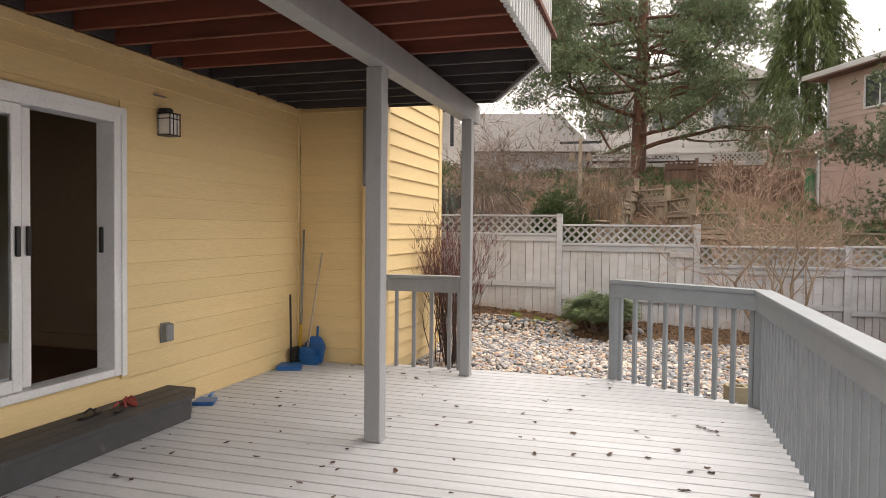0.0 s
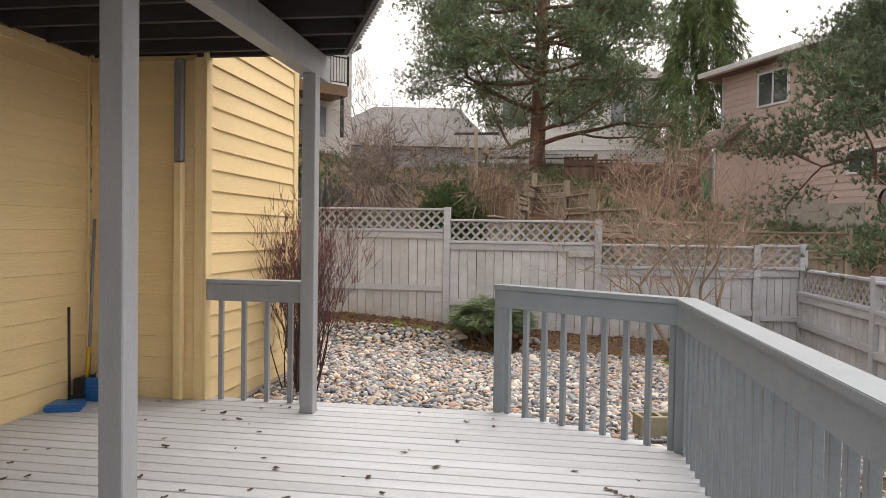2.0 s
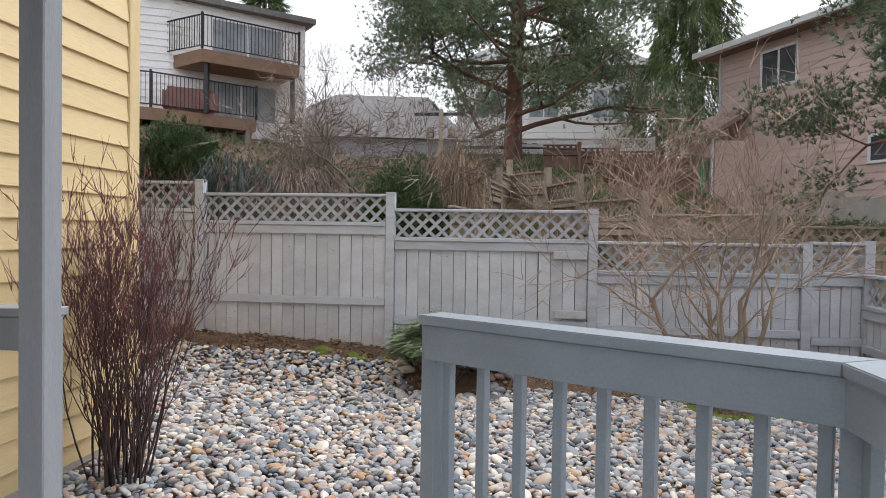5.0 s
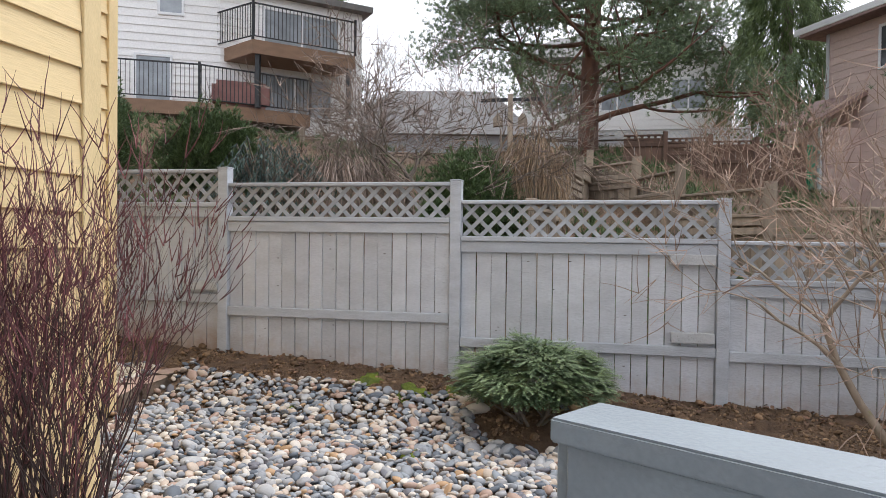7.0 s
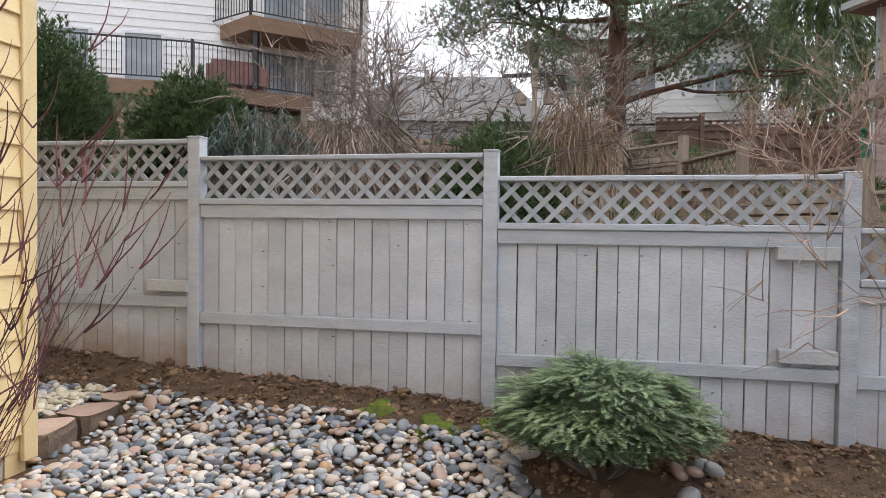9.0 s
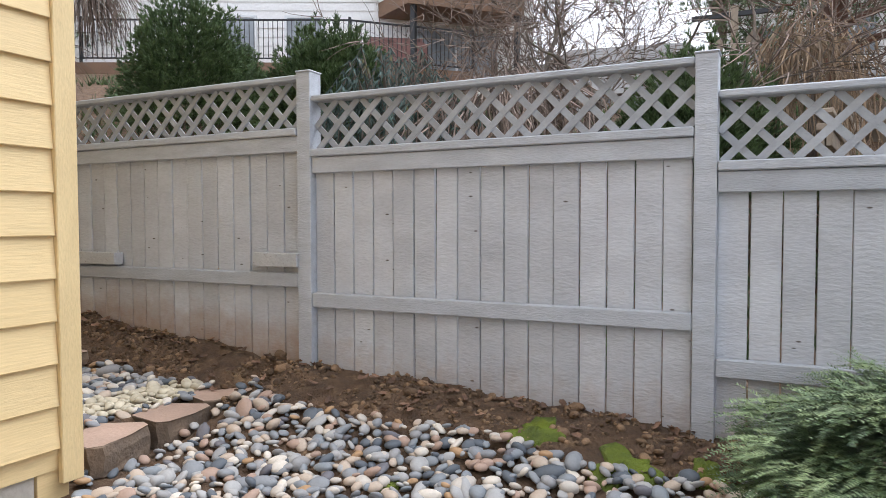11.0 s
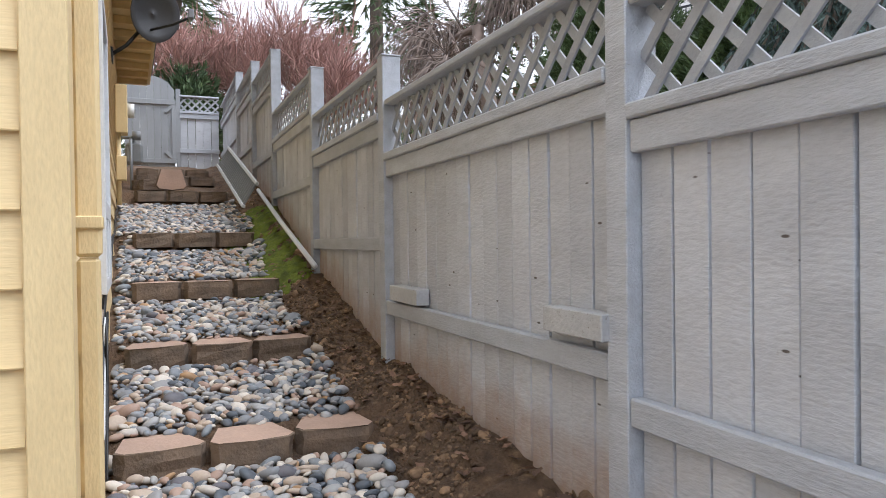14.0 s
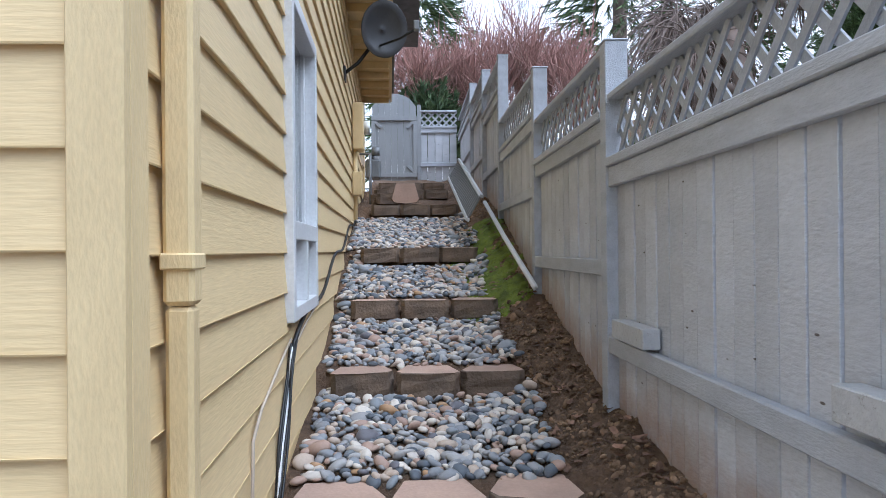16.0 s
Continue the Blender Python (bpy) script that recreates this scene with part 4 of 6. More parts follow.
sash(dx - 0.02, DOOR_Y0 + 0.09, 3.80, M_GLASS)
slid = sash(dx - 0.085, DOOR_Y0 + 0.13, 3.93, M_GLASS)
for x, y0 in ((dx + 0.002, 3.74), (dx - 0.062, 3.88), (dx - 0.10, 4.57)):
    box("handle", x, x + 0.03, y0, y0 + 0.03, 1.36, 1.56, M_BLACK, door, label="black pull handle", bevel=0.006)

lamp = thing("wall_lamp", "lantern wall lamp with frosted panes, unlit", "wall lamp", pose(WALL_X, 5.16, 2.44))
box("back_plate", 0.0, 0.02, -0.055, 0.055, -0.1, 0.12, M_STEEL, lamp)
box("glass_body", 0.025, 0.14, -0.065, 0.065, -0.10, 0.075, M_FROST, lamp, label="frosted glass box", bevel=0.012)
for y in (-0.068, -0.022, 0.022, 0.062):
    box("bar", 0.139, 0.146, y, y + 0.006, -0.105, 0.08, M_METAL, lamp, bevel=0)
for z in (-0.108, 0.03, 0.076):
    box("band", 0.02, 0.147, -0.07, 0.07, z, z + 0.008, M_METAL, lamp, bevel=0)
prism("hood", [(0.01, -0.05), (0.09, -0.05), (0.11, 0.0), (0.09, 0.05), (0.01, 0.05)], 0.085, 0.125, M_METAL, lamp, bevel=0.008)
outlet = thing("outlet_box", "grey weatherproof outlet cover on the siding", "outlet", pose(WALL_X + 0.012, 5.2, 0.66))
box("cover", 0.0, 0.055, -0.05, 0.05, -0.075, 0.075, M_UTIL, outlet, bevel=0.01)
box("flange", -0.008, 0.008, -0.065, 0.055, -0.085, 0.085, M_UTIL, outlet)
hook = box("cup_hook", WALL_X + 0.01, WALL_X + 0.03, 5.05, 5.2, 2.66, 2.672, M_STEEL)
tagged(hook, "thin metal strip on the siding above the lamp", "bracket")

step = thing("door_step", "charcoal painted wooden step with worn boards", "step")
SX = -3.66
for i in range(3):
    prism("tread", [(WALL_X + 0.02 + i * 0.142, 1.4), (WALL_X + 0.156 + i * 0.142, 1.4), (WALL_X + 0.156 + i * 0.142, 5.22 - (0.2 if i == 2 else 0)), (WALL_X + 0.02 + i * 0.142, 5.22 - 0.0)], 0.165, 0.2, M_STEP, step, bevel=0.003)
prism("riser", [(WALL_X + 0.02, 1.42), (SX, 1.42), (SX, 4.98), (SX - 0.15, 5.2), (WALL_X + 0.02, 5.2)], 0.002, 0.163, M_STEP, step, bevel=0.004)


def sandal(name, m, sole, strap, label):
    t = thing(name, label, "sandal", m, "sandals on the step")
    pts = [(0.045 * math.cos(a) * (1.0 if math.sin(a) > 0 else 0.8), 0.13 * math.sin(a)) for a in np.linspace(0, 2 * math.pi, 18, endpoint=False)]
    prism("sole", pts, 0.0, 0.018, sole, t, bevel=0.004)
    tube("strap", [(-0.042, 0.0, 0.018), (-0.02, 0.04, 0.045), (0.0, 0.07, 0.02)], 0.008, strap, t)
    tube("strap", [(0.042, 0.0, 0.018), (0.02, 0.04, 0.045), (0.0, 0.07, 0.02)], 0.008, strap, t)


sandal("sandal", pose(-3.93, 4.2, 0.202, 0, 0, 10), M_BLACK, M_BLACK, "black rubber flip-flop on the step")
sandal("sandal", pose(-3.86, 4.42, 0.202, 0, 0, 30), M_BLACK, M_RED_RUBBER, "flip-flop with red straps on the step")
sandal("sandal", pose(-3.92, 4.6, 0.202, 0, 0, 60), M_RED_RUBBER, M_RED_RUBBER, "red rubber flip-flop on the step")
lid = thing("dustpan", "flat blue plastic dustpan lying by the wall", "dustpan", pose(-3.86, 5.45, 0.004, 0, 0, 20))
prism("pan", [(-0.1, -0.1), (0.1, -0.1), (0.08, 0.12), (-0.08, 0.12)], 0, 0.03, M_BLUE, lid, bevel=0.008)
tube("handle", [(0, 0.1, 0.02), (0, 0.26, 0.03)], 0.014, M_BLUE, lid)

broom1 = thing("push_broom", "long grey-handled broom leaning in the corner", "broom", pose(-3.98, 7.38, 0))
tube("handle", [(0.03, 0.0, 0.22), (0.0, 0.12, 1.55)], 0.014, M_UTIL, broom1)
tube("grip", [(0.037, -0.03, 0.18), (0.031, 0.0, 0.45)], 0.016, M_YELLOW, broom1, label="yellow grip section")
prism("head", [(-0.03, -0.12), (0.05, -0.12), (0.05, 0.08), (-0.03, 0.08)], 0.06, 0.2, M_BLACK, broom1, bevel=0.01)
prism("brush", [(-0.04, -0.13), (0.06, -0.13), (0.06, 0.09), (-0.04, 0.09)], 0.002, 0.06, M_BLACK, broom1)
broom2 = thing("broom", "pale wooden-handled broom with blue head", "broom", pose(-3.84, 7.34, 0))
tube("handle", [(0.0, 0.0, 0.2), (0.10, 0.15, 1.28)], 0.012, M_PALEWOOD, broom2)
prism("head", [(-0.1, -0.03), (0.1, -0.03), (0.09, 0.03), (-0.09, 0.03)], 0.1, 0.2, M_BLUE, broom2, bevel=0.012)
prism("brush", [(-0.13, -0.035), (0.13, -0.035), (0.12, 0.035), (-0.12, 0.035)], 0.002, 0.1, M_BLUE, broom2)
pan = thing("dustpan", "blue plastic upright dustpan with long handle", "dustpan", pose(-3.80, 7.42, 0))
prism("pan", [(-0.12, 0), (-0.13, 0.2), (-0.06, 0.3), (0.06, 0.3), (0.13, 0.2), (0.12, 0)], 0, 0.05, M_BLUE, pan, m=pose(0, 0, 0.01, 75, 0, 0), bevel=0.01)
tube("handle", [(0, 0.08, 0.28), (0, 0.1, 0.42)], 0.014, M_BLUE, pan)
pan2 = thing("lobby_dustpan", "blue lobby dustpan with black upright handle", "dustpan", pose(-3.9, 7.05, 0, 0, 0, 20))
prism("pan", [(-0.14, -0.13), (0.14, -0.13), (0.12, 0.1), (-0.12, 0.1)], 0.002, 0.06, M_BLUE, pan2, bevel=0.012)
tube("handle", [(0, 0.05, 0.05), (-0.02, 0.1, 0.82)], 0.012, M_BLACK, pan2)


# ---- plants ----
def grow(v, f, tips, p, d, length, r, depth, rnd, bend=0.25, split=(2, 3), shrink=0.68, spread=0.6, up=0.1, steps=4, sides=5):
    """A limb that bends, thins and forks; tips gathers the ends."""
    pts, rad = [Vector(p)], [r]
    d = Vector(d).normalized()
    for i in range(steps):
        d = (d + Vector((rnd.uniform(-1, 1), rnd.uniform(-1, 1), rnd.uniform(-1, 1))) * bend + Vector((0, 0, up))).normalized()
        pts.append(pts[-1] + d * length / steps)
        rad.append(r * (1 - 0.4 * (i + 1) / steps))
    tube_into(v, f, pts, rad, sides if r > 0.012 else 3, cap=False)
    if depth <= 0:
        tips.append((pts[-1], d))
        return
    tips.append((pts[-2], d))
    for k in range(rnd.randint(*split)):
        i = len(pts) - 1 if k == 0 else rnd.randint(max(1, steps // 2), steps)
        side = d.orthogonal()
        side.rotate(Matrix.Rotation(rnd.uniform(0, 2 * math.pi), 3, d))
        nd = (d + side * spread * rnd.uniform(0.6, 1.3)).normalized()
        grow(v, f, tips, pts[i], nd, length * shrink * rnd.uniform(0.75, 1.2), rad[i] * (0.8 if k == 0 else 0.62), depth - 1, rnd, bend, split, shrink, spread, up, steps, sides)


def tuft(v, f, p, d, n, length, width, rnd, open_=0.8):
    """Needles or leaves as thin triangles, fanned round the way d."""
    d = Vector(d).normalized()
    a = d.orthogonal().normalized()
    b = d.cross(a)
    for k in range(n):
        t = rnd.uniform(0, 2 * math.pi)
        o = open_ * rnd.uniform(0.3, 1.2)
        w = (d + (a * math.cos(t) + b * math.sin(t)) * o).normalized() * length * rnd.uniform(0.6, 1.15)
        s = w.cross(Vector((rnd.uniform(-1, 1), rnd.uniform(-1, 1), rnd.uniform(-1, 1)))).normalized() * width
        i = len(v)
        q = Vector(p) - w * 0.1
        v.extend((q - s * 0.7, q + s * 0.7, q + w))
        f.append((i, i + 1, i + 2))


def plant(name, label, category, p, group=""):
    return thing(name, label, category, pose(*p), group)


def bare_tree(name, label, p, stems, length, r, depth, seed, mat, twig=None, **kw):
    rnd = random.Random(seed)
    t = plant(name, label, "shrub" if "shrub" in name else "tree", p)
    v, f, tips = [], [], []
    foot = min(0.17, 0.03 * stems)
    for k in range(stems):
        a = 2 * math.pi * k / stems + rnd.uniform(-0.4, 0.4)
        lean = kw.get("lean", 0.4) * rnd.uniform(0.5, 1.2) if stems > 1 else kw.get("lean", 0.05)
        grow(v, f, tips, (math.cos(a) * foot * rnd.random(), math.sin(a) * foot * rnd.random(), -0.15), (math.cos(a) * lean, math.sin(a) * lean, 1), length * rnd.uniform(0.85, 1.1), r * rnd.uniform(0.7, 1.1), depth, rnd, **{k2: x for k2, x in kw.items() if k2 != "lean"})
    raw("branchwork", v, f, mat, t, smooth=True)
    if twig:
        v, f = [], []
        for q, d in tips:
            for _ in range(twig[1]):
                dd = (Vector(d) + Vector((rnd.uniform(-1, 1), rnd.uniform(-1, 1), rnd.uniform(-0.8, 1))) * 0.9 + Vector((0, 0, twig[3]))).normalized()
                pts = [Vector(q)]
                for s in range(4):
                    dd = (dd + Vector((rnd.uniform(-1, 1), rnd.uniform(-1, 1), rnd.uniform(-1, 1))) * 0.16 + Vector((0, 0, twig[3] * 0.5))).normalized()
                    pts.append(pts[-1] + dd * twig[2] * rnd.uniform(0.7, 1.2) / 4)
                tube_into(v, f, pts, [twig[4] * (1 - 0.17 * s) for s in range(5)], 3, cap=False)
        raw("twigwork", v, f, twig[0], t, kind="stuff")
    return t


def pine(name, label, p, height, trunk_r, limbs, reach, seed, start=0.2, aims=(), tufts=9, needle=0.26, width=0.022, hollow=0.3, mat=M_PINE, bark=M_PINEBARK):
    """A pine: bent trunk, spreading limbs, needles gathered in flat clumps at the limb ends. aims: where single long limbs end."""
    rnd = random.Random(seed)
    t = plant(name, label, "tree", p)
    v, f = [], []
    pts = [Vector((0.25 * math.sin(z * 0.4) * (z / height), 0.1 * math.sin(z), z)) for z in np.linspace(-0.5, height, 14)]
    tube_into(v, f, pts, [trunk_r * (1.15 - 0.95 * k / 13) for k in range(14)], 10)
    raw("trunk", v, f, bark, t, smooth=True)
    ways = []
    for k in range(limbs):
        u = start + (1 - start) * (k + rnd.random()) / limbs
        a = k * 2.4 + rnd.uniform(-0.5, 0.5)
        base = pts[min(13, int(u * 13))]
        ways.append((Vector((base.x, base.y, u * height)), Vector((math.cos(a), math.sin(a), rnd.uniform(-0.15, 0.35))), reach * (1.1 - 0.6 * u) * rnd.uniform(0.75, 1.2), u, 0.52))
    for q in aims:
        end = Vector(q) - Vector(p)
        base = Vector((0, 0, end.z + 0.7))
        ways.append((base, end - base, (end - base).length, 0.3, 0.68))
    bv, bf, nv, nf = [], [], [], []
    for base, d, ln, u, first in ways:
        tips = []
        grow(bv, bf, tips, base, d, ln * first, trunk_r * 0.30 * (1.2 - u * 0.7), 3, rnd, bend=0.14, split=(2, 4), shrink=0.56, spread=0.75, up=0.04, steps=4, sides=5)
        for q, dd in tips:
            if (q - base).length < hollow * ln:
                continue
            for _ in range(tufts):
                off = Vector((rnd.gauss(0, 0.27), rnd.gauss(0, 0.27), rnd.gauss(0, 0.12) + 0.06))
                tuft(nv, nf, q + off, dd * 0.6 + Vector((rnd.uniform(-1, 1), rnd.uniform(-1, 1), 0.7)), 15, needle, width, rnd, 1.0)
    raw("bough_frame", bv, bf, bark, t, smooth=True, kind="stuff")
    raw("crown", nv, nf, mat, t)
    return t


pine("pine_tree", "tall red-barked pine with tufted green needles", (-0.45, 25.5, ground_z(-0.45, 25.5)), 13.5, 0.25, 50, 5.4, 11, start=0.05, tufts=25, needle=0.15, width=0.0115, hollow=0.38,
     aims=[(-4.1, 24.2, 6.6), (-3.6, 24.6, 7.6), (-3.0, 23.6, 5.9), (-2.6, 24.0, 6.9), (-4.4, 25.0, 8.4), (2.6, 24.4, 6.2), (1.7, 23.8, 5.6), (3.3, 25.0, 7.3), (2.4, 24.0, 8.0)])
pine("pine_tree", "pine with long limbs hanging over the side garden", (9.6, 15.6, ground_z(9.6, 15.6)), 12, 0.28, 5, 3.5, 5, start=0.6, tufts=95, needle=0.13, width=0.009, hollow=0.38, mat=M_DARKPINE,
     aims=[(4.1, 14.6, 2.9), (4.9, 14.4, 3.1), (4.9, 15.2, 4.6), (5.7, 14.9, 4.4), (6.2, 15.4, 5.6), (5.2, 15.6, 5.3)])


def spire(name, label, p, height, radius, n, seed, mat, droop=0.7, blade=0.45, width=0.03, bark=M_BARK):
    """A conical evergreen with hanging sprays."""
    rnd = random.Random(seed)
    t = plant(name, label, "tree", p)
    v, f = [], []
    tube_into(v, f, [(0, 0, -0.3), (0.05, 0, height * 0.5), (0, 0, height)], [height * 0.02, height * 0.013, 0.02], 8)
    raw("trunk", v, f, bark, t, smooth=True)
    v, f = [], []
    for k in range(n):
        u = rnd.random() ** 0.8
        a = rnd.uniform(0, 2 * math.pi)
        lobes = 0.8 + 0.25 * math.sin(a * 5 + u * 18) + 0.12 * math.sin(a * 11 - u * 31)
        r = radius * (1 - u) ** 0.8 * lobes * (0.45 + 0.6 * math.sqrt(rnd.random()))
        q = Vector((math.cos(a) * r, math.sin(a) * r, u * height + 0.2 - r * 0.25))
        tuft(v, f, q, Vector((math.cos(a) * 0.7, math.sin(a) * 0.7, -droop)), 8, blade, width, rnd, 0.5)
    raw("crown", v, f, mat, t)
    return t


spire("cedar_tree", "tall drooping yellow-green cedar behind the pink house", (6.6, 34, ground_z(6.6, 34)), 15, 3.2, 15000, 3, M_CEDAR, 1.2, 0.42, 0.022)
spire("fir_tree", "dark distant fir tree", (-15.5, 44, ground_z(-15.5, 44)), 13, 2.6, 1800, 4, M_SHRUB, 0.3, 0.8, 0.06)
spire("fir_tree", "dark fir tree beyond the path", (-26, 19, ground_z(-26, 19)), 15, 3.2, 2200, 6, M_SHRUB, 0.3, 0.7, 0.05)
spire("fir_tree", "dark fir tree beyond the path", (-33, 12, ground_z(-33, 12)), 17, 3.6, 2200, 7, M_SHRUB, 0.3, 0.8, 0.05)
spire("fir_tree", "slim fir tree behind the fence", (-17.5, 21.5, ground_z(-17.5, 21.5)), 8, 1.1, 900, 8, M_PINE, 0.3, 0.4, 0.03)
spire("fir_tree", "slim fir tree behind the fence", (-16.2, 18.6, ground_z(-16.2, 18.6)), 4.5, 0.9, 900, 9, M_SHRUB, 0.2, 0.3, 0.03)


def dome(name, label, p, rx, rz, n, seed, mat, blade=0.11, width=0.012, count=9, stems=True, tip=0.5):
    """A dense evergreen shrub: many small sprays, uneven outline, dark hollow core."""
    rnd = random.Random(seed)
    t = plant(name, label, "shrub", p)
    v, f, tips = [], [], []
    for k in range(9):
        a = 2 * math.pi * k / 9
        grow(v, f, tips, (0, 0, -0.05), (math.cos(a), math.sin(a), 0.8), rx * 0.5, 0.018, 2, rnd, bend=0.2, spread=0.7)
    raw("branchwork", v, f, M_BARK, t)
    v, f = [], []
    for k in range(n):
        a, u = rnd.uniform(0, 2 * math.pi), rnd.random()
        e = math.asin(u * 1.15 - 0.15) if u * 1.15 - 0.15 < 1 else math.pi / 2
        lump = 0.88 + 0.10 * math.sin(5 * a + 4 * e) + 0.09 * math.sin(9 * a - 11 * e + seed) + 0.05 * math.sin(23 * a + 17 * e)
        r = lump * (1 - 0.45 * rnd.random() ** 2.2)
        d = Vector((math.cos(a) * math.cos(e), math.sin(a) * math.cos(e), math.sin(e)))
        q = Vector((d.x * rx * r, d.y * rx * r, max(0.05, rz * 0.25 + d.z * rz * 0.75 * r)))
        tuft(v, f, q, d + Vector((0, 0, tip)) + Vector((rnd.uniform(-0.4, 0.4), rnd.uniform(-0.4, 0.4), rnd.uniform(-0.4, 0.2))), count, blade, width, rnd, 0.7)
    raw("foliage", v, f, mat, t)
    return t


def spray(v, f, p, d, length, rnd, n=9, needle=0.024, width=0.0045):
    """A flat spray: short needles to both sides of a drooping shoot."""
    d = Vector(d).normalized()
    side = d.cross(Vector((rnd.uniform(-0.25, 0.25), rnd.uniform(-0.25, 0.25), 1))).normalized()
    q = Vector(p)
    for k in range(n):
        u = k / n
        d = (d + Vector((0, 0, -0.035))).normalized()
        q = q + d * length / n
        for sg in (-1, 1):
            w = (side * sg + d * 0.75 + Vector((0, 0, rnd.uniform(0.0, 0.45)))).normalized() * needle * (1.15 - 0.5 * u) * rnd.uniform(0.8, 1.2)
            t = d * width
            i = len(v)
            v.extend((q - t, q + t, q + w))
            f.append((i, i + 1, i + 2))


def dwarf_spruce(name, label, p, rx, rz, seed):
    """Tiers of overlapping flat sprays on low limbs, wider than high, open and shaded beneath."""
    rnd = random.Random(seed)
    t = plant(name, label, "shrub", p)
    v, f, tips = [], [], []
    for k in range(11):
        a = 2 * math.pi * k / 11
        grow(v, f, tips, (0, 0, -0.05), (math.cos(a), math.sin(a), 0.75), rx * 0.5, 0.018, 2, rnd, bend=0.2, spread=0.7)
    raw("branchwork", v, f, M_BARK, t)
    lumps = [(rnd.uniform(0, 2 * math.pi), rnd.uniform(0.05, 1.0), rnd.uniform(0.75, 1.08)) for _ in range(60)]
    for nm, mat, n, r0, r1 in (("foliage", M_BUSH, 5200, 0.5, 1.0), ("shoot_tips", M_BUSHTIP, 1700, 0.9, 1.03)):
        v, f = [], []
        for k in range(n):
            a, u = rnd.uniform(0, 2 * math.pi), rnd.random()
            near = min(lumps, key=lambda c: (math.cos(c[0] - a) - 1) ** 2 * 6 + (1 - math.cos(c[0] - a)) * 3 + (c[1] - u) ** 2 * 4)
            e = math.asin(min(1.0, u * 1.22 - 0.22)) if nm == "foliage" else math.asin(min(1.0, 0.1 + 0.9 * u))
            r = near[2] * (r0 + (r1 - r0) * math.sqrt(rnd.random()))
            d = Vector((math.cos(a) * math.cos(e), math.sin(a) * math.cos(e), math.sin(e)))
            q = Vector((d.x * rx * r, d.y * rx * r, rz * 0.44 + (d.z if d.z > 0 else d.z * 0.7) * rz * 0.5 * r))
            spray(v, f, q - d * 0.05, Vector((math.cos(a), math.sin(a), 0.02 + 0.22 * d.z)) + Vector((rnd.uniform(-0.8, 0.8), rnd.uniform(-0.8, 0.8), rnd.uniform(-0.15, 0.15))), rnd.uniform(0.08, 0.15), rnd)
        raw(nm, v, f, mat, t)
    return t


dwarf_spruce("dwarf_spruce", "low spreading dwarf spruce growing among the stones", (-0.86, 12.22, -0.2), 0.64, 0.80, 21)
dome("yew_shrub", "rounded dark green yew behind the fence", (-5.75, 15.6, 1.7), 0.78, 1.5, 8500, 22, M_SHRUB, 0.08, 0.012, 10)
dome("yew_shrub", "clipped dark yew next to the fence", (-8.7, 16.4, 2.0), 0.95, 2.3, 8500, 23, M_SHRUB, 0.08, 0.012, 10)
dome("conifer_shrub", "small dark conifer behind the lattice", (-1.95, 15.3, 1.0), 0.7, 1.5, 5000, 24, M_SHRUB, 0.08, 0.011, 9)
dome("laurel_shrub", "glossy green laurel over the gate", (-19.9, 12.3, 3.0), 1.0, 2.5, 1500, 25, M_BUSH, 0.22, 0.05, 6)
dome("conifer_shrub", "dark conifer beside the white house", (-9.7, 18.6, 2.2), 0.5, 1.9, 4500, 26, M_SHRUB, 0.08, 0.010, 9)

bare_tree("barberry_shrub", "upright red-purple twiggy shrub beside the deck", (-2.58, 8.9, -0.22), 40, 0.80, 0.012, 3, 31, M_DARKSTEM, (M_REDTWIG, 2, 0.18, 0.3, 0.003), bend=0.13, split=(2, 3), shrink=0.68, spread=0.36, up=0.13, lean=0.21)
bare_tree("magnolia_tree", "bare multi-stemmed tree with mossy bark in the corner", (1.9, 11.8, -0.2), 8, 1.2, 0.036, 4, 32, M_STEM, (M_TWIG, 2, 0.36, 0.04, 0.0042), bend=0.17, split=(2, 3), shrink=0.68, spread=0.58, up=0.05, lean=0.40)
bare_tree("maple_tree", "bare crooked maple behind the fence", (-2.85, 15.75, 1.45), 5, 1.0, 0.08, 5, 33, M_BARK, (M_DARKTWIG, 3, 0.4, -0.04, 0.0055), bend=0.3, split=(2, 3), shrink=0.78, spread=0.75, up=0.06, lean=0.75)
bare_tree("twig_shrub", "tangle of bare brown twigs by the red fence", (2.6, 20.6, 2.0), 6, 1.0, 0.03, 3, 48, M_TWIG, (M_TWIG, 3, 0.5, 0.1, 0.006), bend=0.2, split=(2, 3), shrink=0.66, spread=0.6, up=0.05, lean=0.6)
bare_tree("weeping_tree", "bare weeping tree with a mop of hanging twigs", (-10.4, 15.5, 2.0), 1, 2.1, 0.13, 4, 34, M_DARKTWIG, (M_DARKTWIG, 7, 1.1, -0.9, 0.009), bend=0.3, split=(3, 4), shrink=0.42, spread=1.1, up=0.0)


